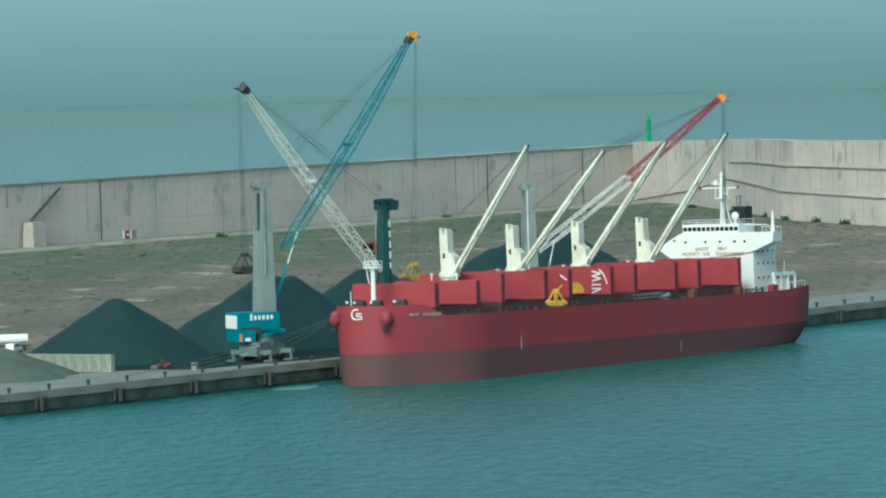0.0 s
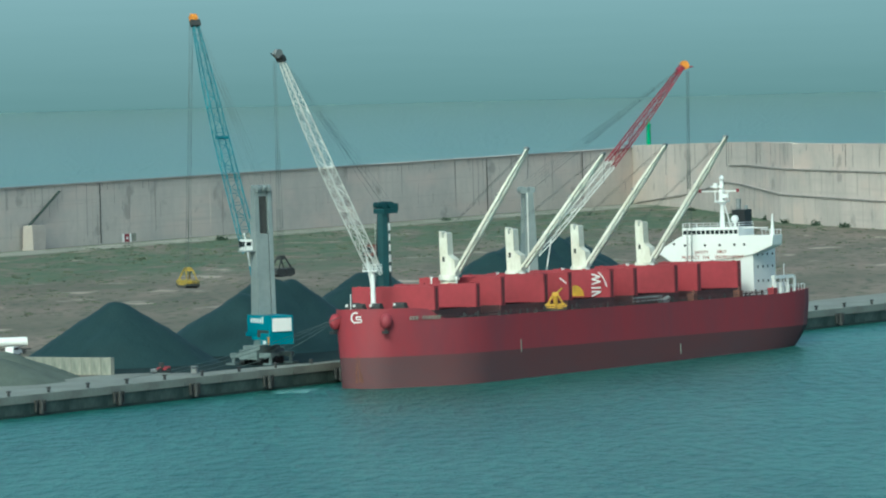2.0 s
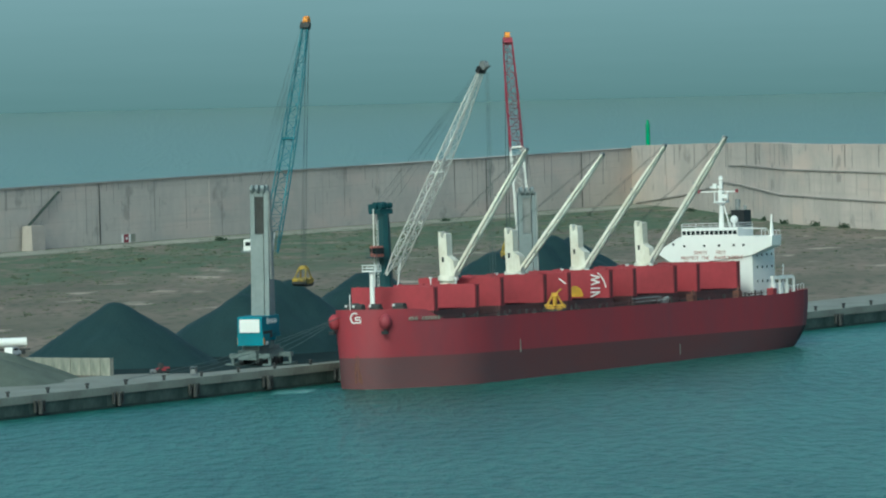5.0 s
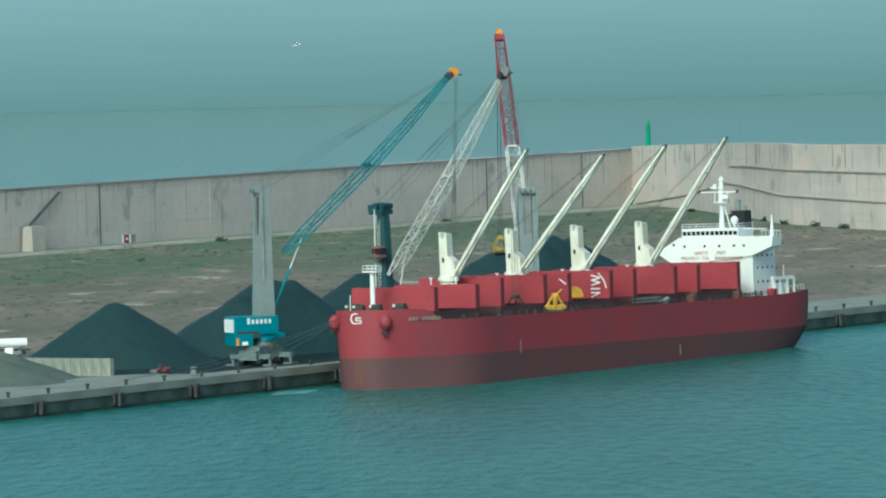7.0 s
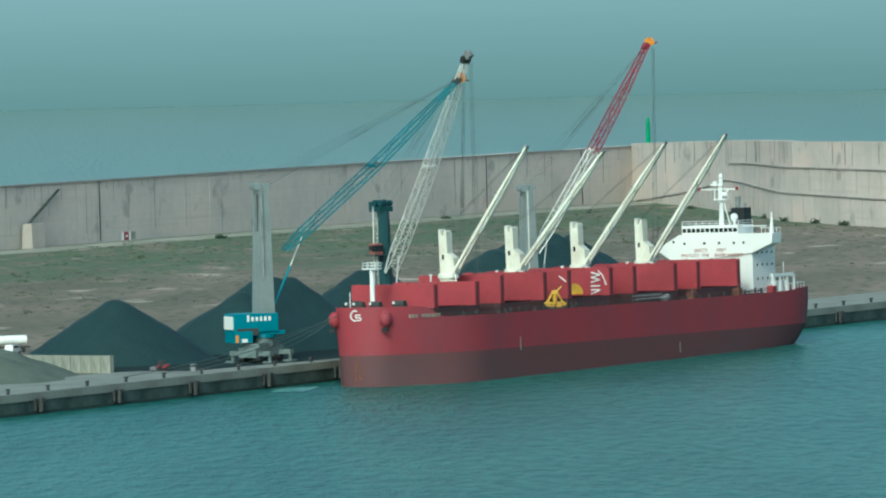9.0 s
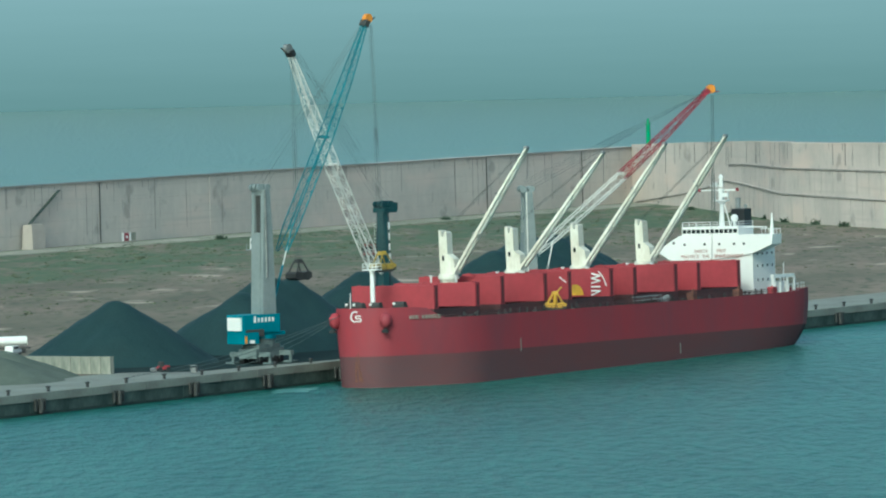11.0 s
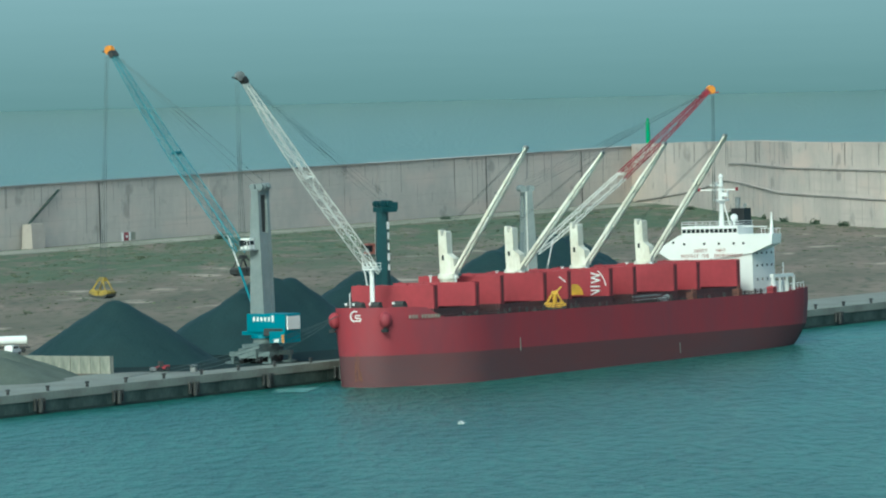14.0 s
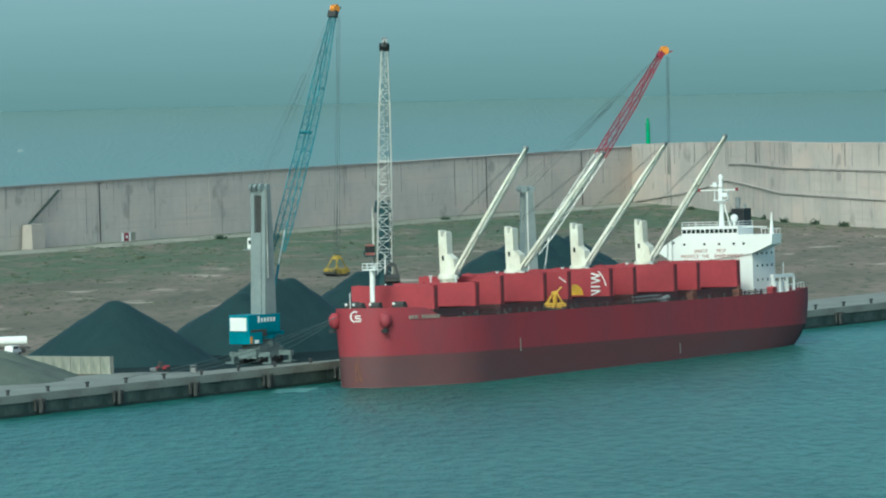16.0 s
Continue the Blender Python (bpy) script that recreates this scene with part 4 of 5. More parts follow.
    piece("deck_ventilator", bm, STEEL, smooth=False)
    # stowed accommodation ladder
    bm = bmesh.new()
    for z in (12.7, 13.5):
        for y in (-13.9, -13.1):
            rod(bm, (50.5, y, z), (61.0, y, z + 0.1), 0.1, n=5)
    for k in range(15):
        box(bm, (50.8 + 0.72 * k, -13.5, 12.75), (0.45, 0.8, 0.08))
        rod(bm, (50.8 + 0.72 * k, -13.9, 12.7), (50.8 + 0.72 * k, -13.9, 13.5), 0.05, n=4)
    piece("accommodation_ladder", bm, STEEL, label="grey stowed accommodation ladder")
    bm = bmesh.new()
    for z in (12.1, 12.6):
        rod(bm, (-20, -11.3, z), (108, -11.3, z), 0.16, n=6)
    piece("deck_pipe", bm, DECK)
    return ship


def grab(name, at, label, mat, group=""):
    """A two-shell clamshell grab hanging on ropes, origin at its top."""
    g = base(name, label, "grab", at, group)
    for side in (-1, 1):
        bm = bmesh.new()
        out = [(0.05, -3.9), (1.2, -4.0), (2.2, -3.55), (2.4, -2.8), (1.9, -2.4), (0.25, -2.6)]
        prism(bm, [(u * side, v) for u, v in out], "y", -1.45, 1.45)
        part("shell", bm, mat, g)
        bm = bmesh.new()
        for y in (-1.2, 1.2):
            rod(bm, (0.45 * side, y * 0.6, -0.3), (1.7 * side, y, -2.6), 0.17)
        part("arm", bm, mat, g)
        bm = bmesh.new()
        prism(bm, [(0.02 * side, -4.1), (1.25 * side, -4.15), (2.35 * side, -3.6), (2.3 * side, -3.2), (1.2 * side, -3.6), (0.02 * side, -3.6)], "y", -1.52, 1.52)
        part("cutting_lip", bm, DARK, g, "coal-blackened lip")
    bm = bmesh.new()
    box(bm, (0, 0, -0.3), (1.5, 1.3, 0.8), taper=(0.8, 0.8))
    part("head_block", bm, mat, g)
    return g


def small_things():
    # spare grab on the ship's side deck
    g = grab("spare_grab", pose(20.8, -12.4, 16.2, 0, 0, -55) @ Matrix.Diagonal((0.92, 0.8, 0.9, 1)), "yellow clamshell grab parked on the ship's deck", YELLOW)
    bm = bmesh.new()
    rod(bm, (0.2, 0, -0.3), (1.5, 0, 1.0), 0.2)
    part("link", bm, YELLOW, g)
    bm = bmesh.new()
    for y in (-0.8, 0.8):
        box(bm, (0, y, -4.6), (2.8, 0.3, 1.3))
    part("cradle", bm, DECK, g)
    bm = bmesh.new()
    rod(bm, (0, 0, -3.0), (0, 0, -0.3), 0.45, 0.55, 10)
    part("closing_cylinder", bm, YELLOW, g)

    # white tanker lorry behind the gravel
    lorry = base("tanker_lorry", "white tanker lorry parked behind the gravel heap", "lorry", pose(3.1, 110.9, 4.0, 0, 0, 130))
    bm = bmesh.new()
    rod(bm, (-4.4, 0, 2.5), (4.0, 0, 2.5), 0.98, n=18)
    part("tank", bm, WHITE, lorry)
    bm = bmesh.new()
    box(bm, (0.6, 0, 1.0), (11.4, 1.1, 0.35))
    part("chassis", bm, DARK, lorry)
    bm = bmesh.new()
    box(bm, (5.6, 0, 2.0), (2.2, 2.4, 2.3), taper=(0.85, 0.95))
    cab = part("cab", bm, WHITE, lorry)
    bm = bmesh.new()
    box(bm, (6.62, 0, 2.4), (0.2, 2.0, 0.9))
    part("windscreen", bm, GLASS, cab)
    for xx in (-3.6, -2.4, 2.6, 5.4):
        for y in (-1.05, 1.05):
            bm = bmesh.new()
            rod(bm, (xx, y - 0.16, 0.52), (xx, y + 0.16, 0.52), 0.52, n=14)
            part("wheel", bm, BLACK, lorry)
    # white car
    car = base("white_van", "small white van beside the tanker lorry", "van", pose(-2.3, 105.2, 4.0, 0, 0, 12))
    bm = bmesh.new()
    prism(bm, [(-2.3, 0.4), (2.3, 0.4), (2.3, 1.0), (1.5, 1.15), (0.9, 1.9), (-2.2, 1.95)], "y", -0.9, 0.9)
    part("body", bm, WHITE, car)
    bm = bmesh.new()
    box(bm, (-0.4, 0, 1.5), (2.4, 1.84, 0.45))
    part("window", bm, GLASS, car)
    for xx in (-1.5, 1.5):
        for y in (-0.8, 0.8):
            bm = bmesh.new()
            rod(bm, (xx, y - 0.12, 0.34), (xx, y + 0.12, 0.34), 0.34, n=12)
            part("wheel", bm, BLACK, car)
    # small red wheel loader
    ld = base("wheel_loader", "small dirty red wheel loader on the coal apron", "loader", pose(-53, 33.2, 4.13, 0, 0, 150) @ Matrix.Diagonal((0.72, 0.72, 0.72, 1)))
    bm = bmesh.new()
    box(bm, (-0.9, 0, 1.15), (2.4, 1.5, 1.0), taper=(0.9, 0.85))
    part("body", bm, COVER, ld)
    bm = bmesh.new()
    box(bm, (0.4, 0, 2.0), (1.2, 1.4, 1.5), taper=(0.85, 0.9))
    part("cab", bm, DARK, ld)
    bm = bmesh.new()
    prism(bm, [(2.2, 0.2), (3.2, 0.15), (3.3, 0.9), (2.4, 1.2)], "y", -1.1, 1.1)
    part("bucket", bm, STEEL, ld)
    bm = bmesh.new()
    for y in (-0.5, 0.5):
        rod(bm, (0.8, y, 1.5), (2.4, y, 0.8), 0.14)
    part("lift_arm", bm, COVER, ld)
    for xx in (-1.3, 1.2):
        for y in (-0.95, 0.95):
            bm = bmesh.new()
            rod(bm, (xx, y - 0.25, 0.65), (xx, y + 0.25, 0.65), 0.65, n=14)
            part("wheel", bm, BLACK, ld)
    # pump unit on the quay edge
    pm = base("pump_unit", "small grey pump unit standing on the quay", "pump", pose(-58.5, 22.0, 4.1, 0, 0, 20) @ Matrix.Diagonal((0.85, 0.85, 0.85, 1)))
    bm = bmesh.new()
    box(bm, (0, 0, 0.9), (2.0, 1.2, 0.9))
    part("housing", bm, STEEL, pm)
    bm = bmesh.new()
    for xx in (-0.9, 0.9):
        for y in (-0.5, 0.5):
            rod(bm, (xx, y, 0), (xx, y, 1.9), 0.09)
    box(bm, (0, 0, 1.95), (2.1, 1.3, 0.12))
    part("frame", bm, STEEL, pm)
    # mooring lines from bow to quay
    for k, (a, b) in enumerate((((-32.2, 5.0, 14.0), (-75, 18.4, 5.0)), ((-31.4, 5.5, 13.8), (-62, 18.4, 5.0)), ((-32.6, 4.2, 14.2), (-88, 18.4, 5.0)), ((-29.5, 7.0, 13.6), (-49, 18.4, 5.0)))):
        bm = bmesh.new()
        a, b = Vector(a), Vector(b)
        pts = [a.lerp(b, i / 10) - Vector((0, 0, 1.3 * math.sin(math.pi * i / 10))) for i in range(11)]
        tube(bm, pts, 0.055)
        thing("mooring_line", bm, ROPE, "slack dark mooring line from bow to quay", "rope", "bow mooring lines")
    # shrubs along the wall foot
    rng = random.Random(11)
    for k, (xx, y) in enumerate([(560, 430), (700, 438), (775, 392), (733, 352), (690, 312), (672, 300), (655, 280), (700, 322), (625, 236), (768, 378), (640, 262)]):
        bm = bmesh.new()
        r = rng.uniform(0.7, 1.5)
        for i in range(220):
            v = Vector((rng.gauss(0, 1), rng.gauss(0, 1), abs(rng.gauss(0, 0.7)))) * r * 0.7
            m = Matrix.Translation(v) @ Euler((rng.uniform(0, 6), rng.uniform(0, 6), 0)).to_matrix().to_4x4()
            q = [bm.verts.new(m @ Vector((a * 0.32, b * 0.2, 0))) for a, b in ((-1, 0), (0, -1), (1, 0), (0, 1))]
            bm.faces.new(q)
        for i in range(4):
            rod(bm, (0, 0, -0.2), (rng.uniform(-1, 1) * r * 0.6, rng.uniform(-1, 1) * r * 0.6, r * 0.6), 0.07, 0.03, 4)
        thing("shrub", bm, SHRUB, "low dark green shrub near the breakwater wall", "shrub", "shrubs by the wall", at=pose(xx, y, 4.0))


# ---- mobile harbour cranes ----
def lattice(bm, x0, x1, sections, bay, r, brace):
    """Four chords along x with zigzag bracing; sections: (x, half width, low, high)."""
    def at(x):
        for (a, w, l, h), (b, w2, l2, h2) in zip(sections, sections[1:]):
            if x <= b + 1e-6:
                k = (x - a) / (b - a)
                return w + (w2 - w) * k, l + (l2 - l) * k, h + (h2 - h) * k
        return sections[-1][1:]

    def corners(x):
        w, l, h = at(x)
        return [Vector((x, -w, l)), Vector((x, w, l)), Vector((x, w, h)), Vector((x, -w, h))]

    n = max(2, round((x1 - x0) / bay))
    stops = [x0 + (x1 - x0) * i / n for i in range(n + 1)]
    for i, (a, b) in enumerate(zip(stops, stops[1:])):
        p, q = corners(a), corners(b)
        for k in range(4):
            rod(bm, p[k], q[k], r, n=5)
            j = (k + 1) % 4
            if i % 2:
                rod(bm, p[k], q[j], brace, n=4)
            else:
                rod(bm, p[j], q[k], brace, n=4)
            rod(bm, q[k], q[j], brace, n=4)


def towards(p, q):
    """A pose at p whose x axis points to q."""
    p, q = Vector(p), Vector(q)
    return Matrix.Translation(p) @ (q - p).to_track_quat("X", "Z").to_matrix().to_4x4()


SPECS = {
    "blue": dict(place=(-22.2, 29.6), hp=22.0, rp=5.0, L=50.5, top=35.2, tower=TOWER_GREY, house=BLUE, boom=JIB_BLUE, tip=JIB_BLUE, wheel=ORANGE, grab=GRAB_YELLOW,
                 swing=[(0, -1.5), (0.5, -0.5), (1, 1.0), (1.5, 0.5), (2, -1.9), (4.2, -2.2), (9.2, -1.5), (11.0, 1.4), (11.5, 2.2), (12, -1.9), (12.5, -2.2), (15, -1.9), (15.5, 0.1), (16, -1.6)], label="blue and grey mobile harbour crane on the quay", low=27.0, head=DARK),
    "white": dict(place=(23.7, 30.0), hp=15.7, rp=2.3, L=51.0, top=30.0, tower=GREEN, house=GREEN, boom=BOOM_WHITE, tip=BOOM_WHITE, wheel=STEEL, grab=DARK,
                  swing=[(0, 0.3), (16, 0.3)], label="mobile harbour crane with dark green tower and white jib", low=34.0, head=BLACK),
    "red": dict(place=(80.2, 30.0), hp=17.0, rp=1.8, L=50.5, top=31.0, tower=TOWER_GREY, house=TOWER_GREY, boom=BOOM_WHITE, tip=BOOM_RED, wheel=ORANGE, grab=GRAB_YELLOW,
                swing=[(0, -0.5), (16, -0.5)], label="grey mobile harbour crane with red and white jib", low=25.0, head=BOOM_RED),
}


STAYS = [(-1.3, 0.5), (-0.8, -0.9), (-0.3, 1.0), (0.3, -0.4), (0.8, 1.3), (1.3, -1.2)]


def harbour_crane(key):
    s = SPECS[key]
    px, py = s["place"]
    c = base("harbour_crane", s["label"], "crane", pose(px, py, QUAY_Z), "mobile harbour cranes")
    # carriage standing on its pads
    bm = bmesh.new()
    box(bm, (-1.0, 0, 2.1), (10, 4.2, 1.9))
    box(bm, (-1.0, 0, 3.4), (7.5, 4.0, 0.9))
    rod(bm, (0, 0, 3.2), (0, 0, 4.9), 2.3, 2.1, 18)
    part("carriage", bm, CARRIAGE, c)
    for x in (-4.6, 2.8):
        bm = bmesh.new()
        box(bm, (x, 0, 1.9), (1.2, 9.6, 0.9))
        outrigger = part("outrigger", bm, CARRIAGE, c)
        for y in (-4.4, 4.4):
            bm = bmesh.new()
            rod(bm, (x, y, 0.35), (x, y, 1.9), 0.35, n=10)
            box(bm, (x, y, 0.2), (2.4, 2.0, 0.4))
            part("support_pad", bm, CARRIAGE, outrigger)
    for k in range(5):
        for y in (-1.9, 1.9):
            bm = bmesh.new()
            rod(bm, (-4.6 + 1.8 * k, y - 0.5, 0.75), (-4.6 + 1.8 * k, y + 0.5, 0.75), 0.75, n=14)
            part("wheel", bm, BLACK, c)
    # slewing upper works
    bm = bmesh.new()
    rod(bm, (0, 0, 4.9), (0, 0, 5.6), 2.5, 2.5, 18)
    box(bm, (-1.8, 0, 5.9), (11.0, 4.4, 0.7))
    up = part("upper_works", bm, s["house"], c)
    bm = bmesh.new()
    box(bm, (-2.6, 0, 8.0), (9.4, 5.2, 3.6))
    house = part("machine_house", bm, s["house"], up)
    if key == "blue":
        bm = bmesh.new()
        box(bm, (-5.3, 0, 5.2), (3.7, 5.5, 2.3))
        part("lower_housing", bm, BLUE, up)
        for y in (-2.78, 2.78):
            bm = bmesh.new()
            box(bm, (-5.2, y, 4.5), (1.2, 0.06, 0.7))
            part("plate", bm, WHITE, up)
        for y in (-2.78, 2.78):
            bm = bmesh.new()
            box(bm, (-6.8, y, 4.9), (0.6, 0.06, 1.5))
            part("corner_mark", bm, ORANGE, up)
    for y in (-1, 1):
        if key == "blue":
            for k in range(6):
                bm = bmesh.new()
                box(bm, (-4.3 + 0.92 * k, 2.64 * y, 8.75 if k else 8.9), (0.5, 0.06, 0.85 if k else 1.3))
                part("name_bar", bm, WHITE, up)
        bm = bmesh.new()
        box(bm, (-4.4, 2.45 * y, 6.2), (4.6, 0.5, 1.4))
        part("engine_grille", bm, DARK, up)
    bm = bmesh.new()
    box(bm, (-7.42, 0, 8.0), (0.35, 4.2, 2.6))
    part("counterweight", bm, WHITE if key != "white" else GREEN, up, "pale counterweight panel")
    # tower
    t, w = s["top"], 1.95
    bm = bmesh.new()
    if key == "white":
        rod(bm, (0.5, 0, 5.6), (0.1, 0, t - 1.8), 1.75, 1.25, 8)
    else:
        for y in (-1.45, 1.45):
            prism(bm, [(-1.75, 5.6), (1.85, 5.6), (1.35, t - 9.5), (0.85, t - 0.6), (-0.75, t - 0.6), (-1.05, t - 9.5)], "y", y - 0.55, y + 0.38)
        prism(bm, [(-1.74, 5.6), (1.84, 5.6), (1.36, t - 9.3), (-1.04, t - 9.3)], "y", -0.89, 0.89)
        box(bm, (0.1, 0, t - 1.2), (1.62, 1.78, 1.2))
    part("tower", bm, s["tower"], up)
    # back plate's own tone paints in the shade of the slot
    if key != "white":
        bm = bmesh.new()
        box(bm, (-0.25, 0, t - 5.5), (0.4, 1.78, 7.4))
        part("slot_back", bm, DARK if key == "blue" else STEEL, up, "dark recess between the tower cheeks")
    for y in (-1.2, 0, 1.2):
        for x, r in ((-1.0, 0.75), (0.9, 0.65)):
            bm = bmesh.new()
            rod(bm, (x, y - 0.25, t - 0.2), (x, y + 0.25, t - 0.2), r, n=14)
            part("rope_sheave", bm, s["tower"], up)
    if key == "white":
        bm = bmesh.new()
        box(bm, (-0.6, 0, t - 1.4), (3.6, 3.4, 1.0))
        box(bm, (-2.0, 0, t - 0.6), (1.6, 3.0, 1.4))
        part("tower_head", bm, GREEN, up)
        bm = bmesh.new()
        for k, (h, w2) in enumerate(((1.5, 0.75), (1.35, 0.4), (1.35, 0.4), (1.5, 0.7), (1.2, 0.5))):
            z = t - 4.6 - 2.15 * k
            u = (z - 5.6) / (t - 7.4)
            r = 1.75 - 0.5 * u
            box(bm, (0.5 - 0.4 * u - 0.45 * r, 0.84 * r, z), (w2, 0.3, h), rz=math.radians(24))
        part("letter_bars", bm, WHITE, up, "white letter-like bars down the tower")
    side = 1 if key != "white" else -1
    bm = bmesh.new()
    rod(bm, (-0.5, -2.15, 17.0 if key == "blue" else 10), (-0.5, -2.1, t - 0.8), 0.22 if key == "blue" else 0.14, n=8)
    part("cable_pipe", bm, STEEL if key == "blue" else BOOM_WHITE, up)
    bm = bmesh.new()
    for dx in (0.1, 0.7):
        rod(bm, (dx, -1.95, 8), (dx, -1.95, t - 3), 0.05, n=4)
    for k in range(24):
        rod(bm, (0.1, -1.95, 8.5 + k * (t - 12) / 24), (0.7, -1.95, 8.5 + k * (t - 12) / 24), 0.05, n=4)
    part("ladder", bm, BOOM_WHITE, up)
    cz = {"blue": 23.8, "white": 20.6, "red": 19.0}[key]
    bm = bmesh.new()
    box(bm, (1.2, 2.9 * side, cz), (2.2, 1.9, 2.2), taper=(0.95, 0.9))
    part("cab", bm, WHITE if key == "blue" else SALMON, up, "operator's cab on the tower")
    bm = bmesh.new()
    box(bm, (1.9, 2.9 * side, cz + 0.1), (1.0, 2.0, 1.3))
    part("cab_window", bm, GLASS, up)
    for dx in (0.35, 1.05):
        bm = bmesh.new()
        box(bm, (dx, (2.9 + 0.93) * side, cz + 0.15), (0.5, 0.08, 1.0))
        part("cab_side_window", bm, GLASS, up)
    bm = bmesh.new()
    box(bm, (0.12, 2.9 * side, cz + 0.2), (0.08, 1.1, 0.8))
    part("cab_rear_window", bm, GLASS, up)
    bm = bmesh.new()
    box(bm, (0.9, 2.6 * side, cz - 1.3), (3.4, 3.0, 0.18))
    for k in range(4):
        rod(bm, (-0.6 + k, 4.0 * side, cz - 1.2), (-0.6 + k, 4.0 * side, cz - 0.2), 0.06, n=4)
    part("cab_platform", bm, s["tower"], up)
    # jib
    L, low = s["L"], s["low"]
    sect = [(0, 1.5, -0.25, 0.25), (5, 1.5, -0.7, 0.8), (L * 0.5, 1.3, -1.1, 0.7), (L * 0.76, 1.25 if key == "red" else 1.05, -0.6, 0.9), (L, 0.95 if key == "red" else 0.55, 0.45, 1.0)]
    bm = bmesh.new()
    lattice(bm, 0, low, sect, 2.6, 0.14 if key != "red" else 0.12, {"blue": 0.06, "white": 0.075, "red": 0.05}[key])
    jib = part("jib", bm, s["boom"], c)
    bm = bmesh.new()
    lattice(bm, low, L, sect, 2.6, 0.13, 0.058 if key == "blue" else 0.068)
    part("jib_top", bm, s["tip"], jib)
    bm = bmesh.new()
    box(bm, (L, 0, 0.8), (1.3, 2.0, 1.0))
    rod(bm, (L, 0, 0.6), (L + 2.2, 0, -1.0), 0.14)
    part("jib_head", bm, s["head"], jib)
    bm = bmesh.new()
    box(bm, (L * 0.5, 0, 0.3), (0.5, 2.9, 0.5))
    part("jib_collar", bm, s["boom"], jib)
    bm = bmesh.new()
    rod(bm, (L + 1.2, -0.5, 0.6), (L + 1.2, 0.5, 0.6), 0.95, 0.95, 16)
    part("head_sheave", bm, s["wheel"], jib)
    # luffing cylinder and stay ropes
    bm = bmesh.new()
    rod(bm, (0, 0, 0), (8.2, 0, 0), 0.25, n=10)
    ram = part("luffing_cylinder", bm, BLUE if key == "blue" else s["tower"], c)
    bm = bmesh.new()
    rod(bm, (0, 0, 0), (8.0, 0, 0), 0.15, n=8)
    ram_rod = part("cylinder_rod", bm, WHITE, c)
    bm = bmesh.new()
    for y, z in STAYS:
        rod(bm, (0, y, z), (26, y * 0.8, z * 0.55), 0.019, n=4)
    stay = part("stay_rope", bm, ROPE, c)
    bm = bmesh.new()
    for y, z in STAYS:
        rod(bm, (0, -y * 0.6, z * 0.1), (26, -y * 0.8, z * 0.55), 0.019, n=4)
    stay_top = part("stay_rope", bm, ROPE, c)
    # hoist ropes and grab
    bm = bmesh.new()
    for x, y in ((-0.2, -0.3), (0.2, -0.3), (-0.2, 0.3), (0.2, 0.3)):
        rod(bm, (x, y, 0), (x, y, -25), 0.034, n=4)
    rope = thing("hoist_rope", bm, ROPE, "thin steel hoist ropes hanging from the jib head", "rope", "hoist ropes", at=pose(px, py, 60))
    g = grab("clamshell_grab", pose(px, py, 20), {"white": "dark coal-stained clamshell grab hanging on ropes"}.get(key, "yellow clamshell grab hanging on ropes"), s["grab"], "hanging grabs")
    bm = bmesh.new()
    for x, y in ((-0.2, -0.3), (0.2, -0.3), (-0.2, 0.3), (0.2, 0.3)):
        rod(bm, (x * 2.8, y, -0.2), (x * 2.2, y, 9.5), 0.055, n=5)
        rod(bm, (x * 2.2, y, 9.5), (x, y, 25), 0.034, n=4)
    part("hanging_rope", bm, ROPE, g)
    return dict(crane=c, upper=up, jib=jib, ram=ram, ram_rod=ram_rod, stay=stay, stay_top=stay_top, rope=rope, grab=g)


# time, slew and luff in degrees, height of the grab
BLUE_MOVES = [
    (0, -28.5, 53.3, 19.8), (0.5, -23.8, 59.6, 19.4), (1, -9.1, 67.7, 21.9), (1.5, 23, 69.1, 21.2),
    (2, 62.1, 64.8, 20.3), (2.5, 80.8, 59.3, 19.9), (3, 87.5, 55.9, 17.4), (3.5, 81.4, 56.9, 18.1),
    (4, 61.6, 62.6, 19.8), (4.2, 49.3, 63.6, 20.2), (5.2, 4.6, 62, 20), (6.3, -29.9, 52, 19.2),
    (6.5, -32.2, 49.8, 17.7), (7, -33.6, 42.1, 13.9), (7.5, -35.1, 37.5, 13.6), (8, -35.1, 37.9, 13),
    (8.5, -34.5, 37.8, 14.5), (9, -34.3, 39.6, 13.3), (9.2, -33.1, 39.6, 13.8), (10.2, -25.7, 54, 20),
    (11.3, -4.9, 64.6, 22.7), (11.5, 8.1, 66, 22.4), (12, 45.4, 65, 21.5), (12.5, 76.3, 60.7, 19.9),
    (13, 87.3, 53.2, 19.7), (13.5, 90.5, 49.8, 16.7), (14, 87.1, 51.4, 18.5), (14.5, 75.7, 57.1, 18.3),
    (15, 48.1, 64.1, 19), (15.5, 23.2, 68.4, 20.7), (16, -8.1, 67.6, 21.9),
]
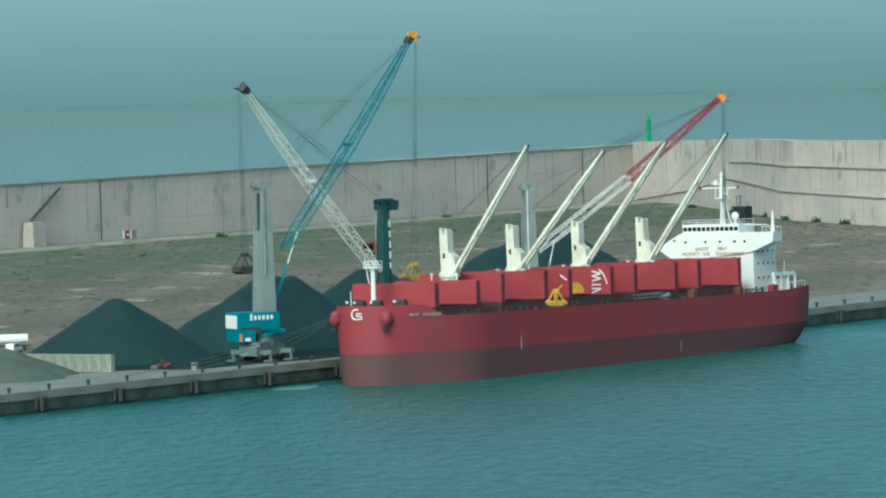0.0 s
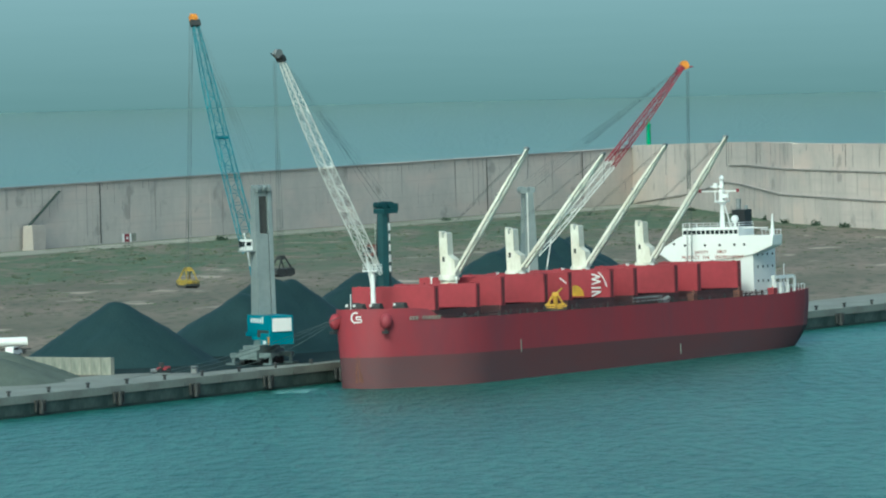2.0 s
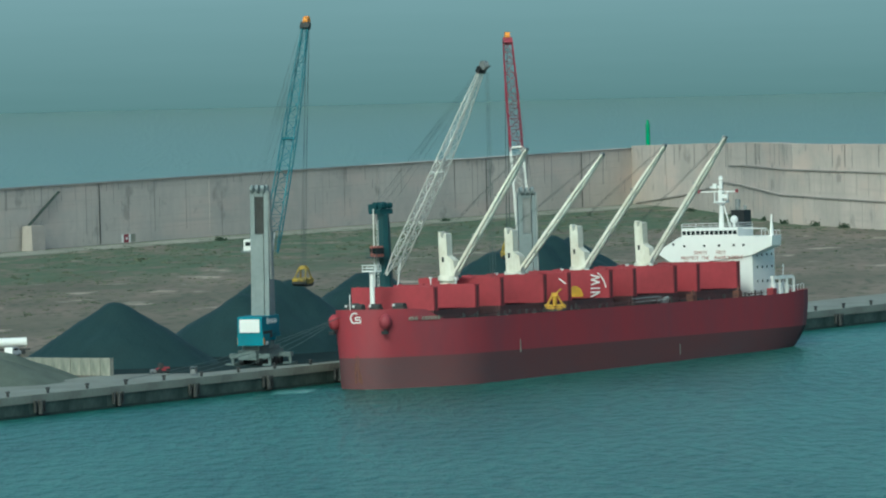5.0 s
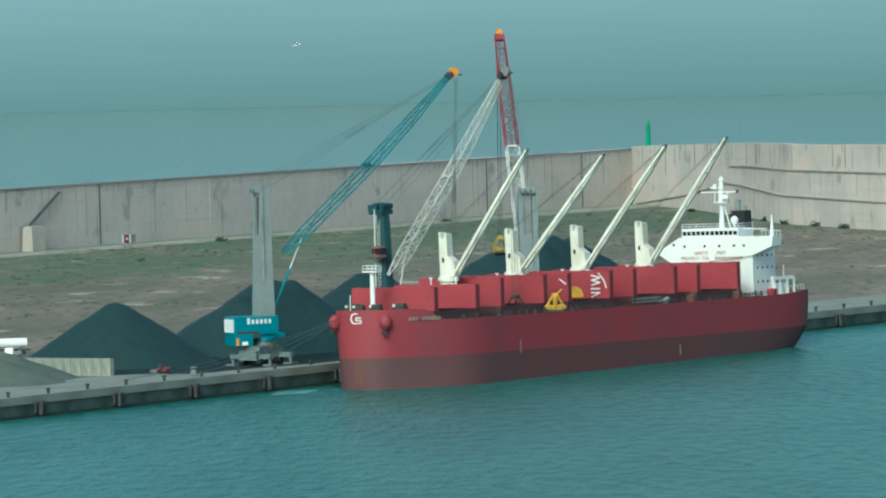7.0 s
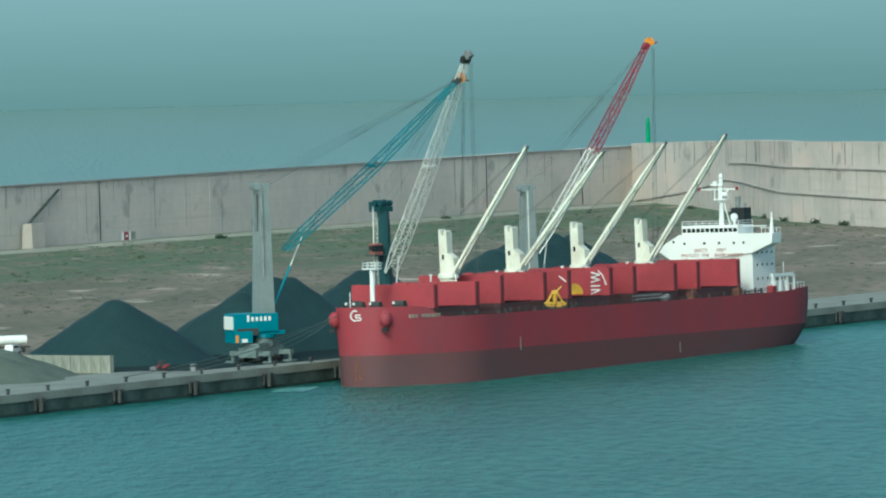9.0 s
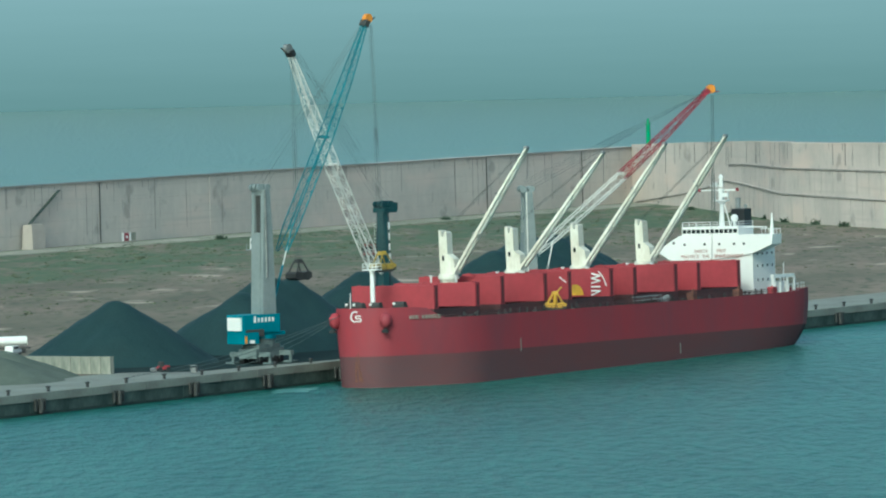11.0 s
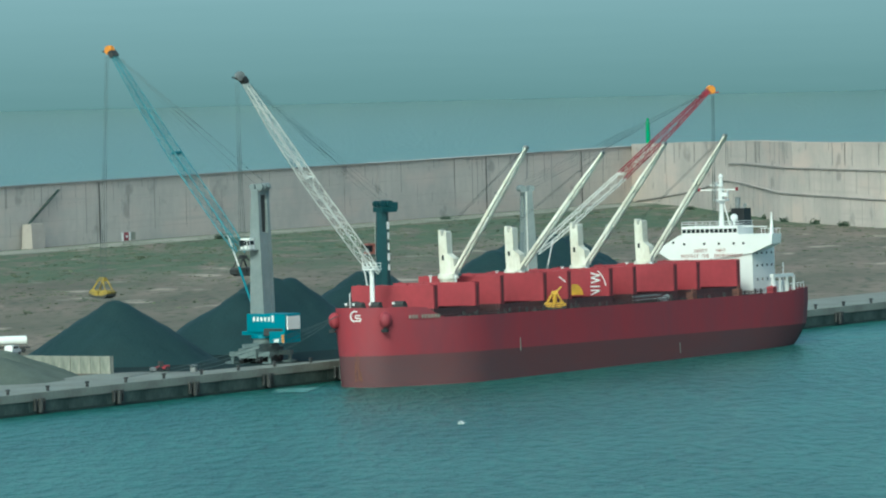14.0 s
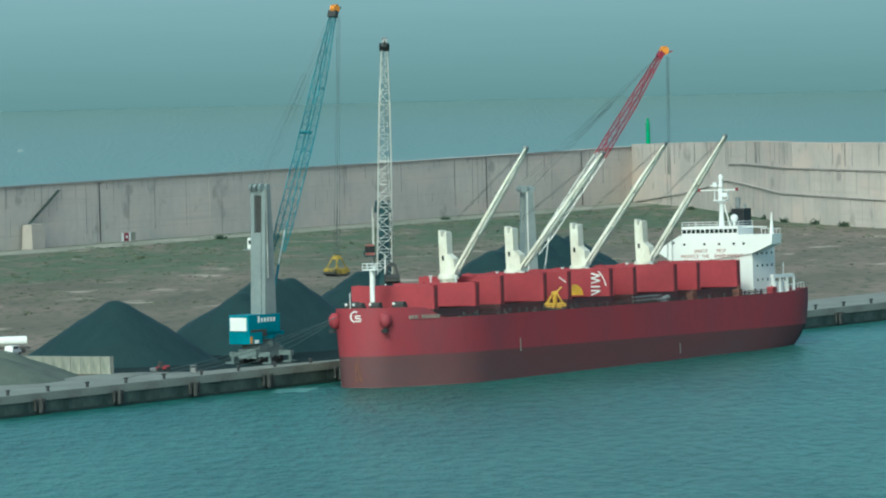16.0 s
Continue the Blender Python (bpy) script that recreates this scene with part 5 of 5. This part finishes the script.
WHITE_MOVES = [
    (0, 163.7, 47.4, 22.6), (0.5, 165.2, 46.5, 22.6), (1, 161.7, 51.4, 23.2), (1.5, 161.6, 55.4, 23.3),
    (2, 164.1, 60.6, 22.3), (2.5, 183.9, 64.2, 21), (3, 214.5, 65.4, 21), (3.5, 232.8, 61.5, 20.3),
    (4, 245.9, 57.6, 18.5), (4.2, 247.7, 55.8, 17.4), (5.2, 254, 54, 14), (6.3, 257.9, 51.9, 13.5),
    (6.5, 260.3, 51.6, 13.5), (7, 260.6, 51.6, 13.5), (7.5, 261, 51.7, 14.6), (8, 256.1, 52.7, 15.6),
    (8.5, 251.6, 55.8, 19.5), (9, 249.1, 57.2, 16), (9.2, 246.3, 57.7, 16), (10.2, 212, 62.5, 21),
    (11.3, 161.5, 61.8, 21.5), (11.5, 162.7, 58.5, 21.9), (12, 158.5, 54.3, 22.8), (12.5, 166.9, 50.7, 21.1),
    (13, 169.2, 46, 21.5), (13.5, 164.5, 47.2, 21.6), (14, 157.5, 51.5, 22.4), (14.5, 157.2, 55.3, 22.8),
    (15, 167.2, 60.1, 21.5), (15.5, 184.9, 63.7, 20.8), (16, 215.3, 64.6, 20.4),
]
RED_MOVES = [
    (0, -45.4, 36.7, 10.9), (0.5, -45.3, 36.7, 11.6), (1, -45.6, 39.2, 11.7), (1.5, -45.3, 42.8, 13),
    (2, -43, 48.7, 14.1), (2.5, -41.1, 55.3, 15.5), (3, -40.8, 64.1, 16.7), (3.5, -27.9, 70.1, 15.7),
    (4, 2.9, 71.4, 17.1), (4.2, 14.1, 68.8, 17.8), (5.2, 44, 62, 21.5), (6.3, 66.1, 57.2, 21.4),
    (6.5, 61.2, 59.6, 21.7), (7, 44.1, 65.1, 22.3), (7.5, 24.8, 69.9, 20.5), (8, -5.7, 69.5, 17.3),
    (8.5, -26, 65.6, 17.7), (9, -36.5, 57.5, 15), (9.2, -42.9, 55.7, 15.5), (10.2, -50, 45, 12),
    (11.3, -43.9, 39.8, 11.5), (11.5, -43.9, 39.8, 11.4), (12, -43.9, 39.8, 11.4), (12.5, -43.9, 39.8, 9.9),
    (13, -43.9, 39.8, 11.1), (13.5, -43.9, 39.8, 11.2), (14, -43.9, 39.8, 11.3), (14.5, -43.9, 39.8, 11.3),
    (15, -44.5, 42.4, 12.6), (15.5, -42.8, 47, 13.9), (16, -40.4, 54.1, 15.2),
]

ship_ob = bulk_carrier()
small_things()
RIGS = {key: harbour_crane(key) for key in SPECS}


# the time at which a gull crosses the view, and where it comes from, passes and leaves
GULLS = [
    (15.0, (-630.7, -461.5, 54.5), (-674.0, -430.4, 49.3), (-688.1, -370.9, 39.9)),
    (14.0, (-635.3, -455.0, 43.5), (-652.2, -409.4, 38.5), (-671.2, -360.7, 31.3)),
    (13.0, (-573.4, -459.6, 42.0), (-588.2, -417.7, 35.0), (-619.7, -368.1, 24.0)),
    (7.0, (-768.0, -339.6, 66.5), (-700.8, -424.3, 74.0), (-649.7, -520.3, 81.7)),
    (14.5, (-679.3, -556.7, 47.4), (-723.1, -466.0, 45.3), (-782.9, -384.1, 44.3)),
    (12.5, (-387.3, -377.2, 18.1), (-468.5, -235.4, 24.6), (-571.8, -112.8, 32.7)),
    (16.0, (-595.2, -158.7, 67.6), (-510.6, -260.0, 60.0), (-441.7, -375.4, 52.7)),
    (1.5, (-649.2, -232.4, 65.3), (-564.8, -340.2, 65.2), (-500.9, -461.9, 65.6)),
    (3.0, (-652.9, -228.3, 76.7), (-568.0, -335.1, 70.8), (-503.2, -456.4, 65.1)),
]


def gull():
    """A white gull with grey spread wings, flying along x."""
    g = base("gull", "white gull with grey wings gliding over the harbour", "bird", pose(0, 0, 0), "gulls in flight")
    bm = bmesh.new()
    bmesh.ops.create_icosphere(bm, subdivisions=2, radius=1.0, matrix=Matrix.Diagonal((0.30, 0.09, 0.09, 1)))
    bmesh.ops.create_icosphere(bm, subdivisions=2, radius=0.07, matrix=Matrix.Translation((0.28, 0, 0.05)))
    part("body", bm, WHITE, g, smooth=True)
    for side in (-1, 1):
        bm = bmesh.new()
        prism(bm, [(-0.10, 0.05 * side), (0.14, 0.05 * side), (0.18, 0.35 * side), (-0.12, 0.75 * side), (-0.02, 0.36 * side)], "z", 0.04, 0.07)
        part("wing", bm, WHITE, g, at=pose(0, 0, 0, 16 * side, 0, 0))
    bm = bmesh.new()
    prism(bm, [(-0.28, -0.04), (-0.28, 0.04), (-0.44, 0.10), (-0.44, -0.10)], "z", 0.0, 0.03)
    part("tail", bm, WHITE, g)
    return g


FLOCK = [gull() for _ in GULLS]


def rig_rows(key, moves):
    """Poses of a crane's moving pieces from rows of time, slew, luff and grab height."""
    s = SPECS[key]
    px, py = s["place"]
    out = {k: [] for k in ("upper", "jib", "ram", "ram_rod", "stay", "stay_top", "rope", "grab")}
    for t, slew, luff, drop in moves:
        turn = Matrix.Rotation(radians(slew), 4, "Z")
        jib = turn @ Matrix.Translation((s["rp"], 0, s["hp"])) @ Matrix.Rotation(radians(-luff), 4, "Y")
        out["upper"].append((t, turn))
        out["jib"].append((t, jib))
        head = jib @ Vector((s["L"], 0, 0))
        low, high = turn @ Vector((2.6, 0, s["hp"] - 10.5)), jib @ Vector((4.6, 0, -0.4))
        out["ram"].append((t, towards(low, high)))
        out["ram_rod"].append((t, towards(high, low)))
        top = turn @ Vector((0, 0, s["top"] + 0.3))
        end = jib @ Vector((s["L"], 0, 0.8))
        out["stay"].append((t, towards(top, end)))
        out["stay_top"].append((t, towards(end, top)))
        hang = head + Vector((px, py, QUAY_Z)) + turn @ Vector((1.0, 0, 0))
        sway = lerp(t, s["swing"])
        low = Vector((hang.x + sway * 0.518, hang.y - sway * 0.855, drop + 2.4))
        lean = Vector((0, 0, 1)).rotation_difference(hang - low).to_matrix().to_4x4()
        out["rope"].append((t, Matrix.Translation(hang) @ lean @ turn))
        out["grab"].append((t, Matrix.Translation(low) @ lean @ turn))
    return out


def motions():
    for key, moves in (("blue", BLUE_MOVES), ("white", WHITE_MOVES), ("red", RED_MOVES)):
        for piece, rows in rig_rows(key, moves).items():
            walk(RIGS[key][piece], rows)
    for bird, (t, a, b, c) in zip(FLOCK, GULLS):
        rows = [(0.0, towards(a, c)), (t - 0.5, towards(a, c)), (t, towards(b, c))]
        if t + 0.5 < 16:
            last = towards(b, c)
            last.translation = c
            rows += [(t + 0.5, last), (16.0, last)]
        if t < 0.6:
            rows = rows[1:]
        walk(bird, rows)


motions()
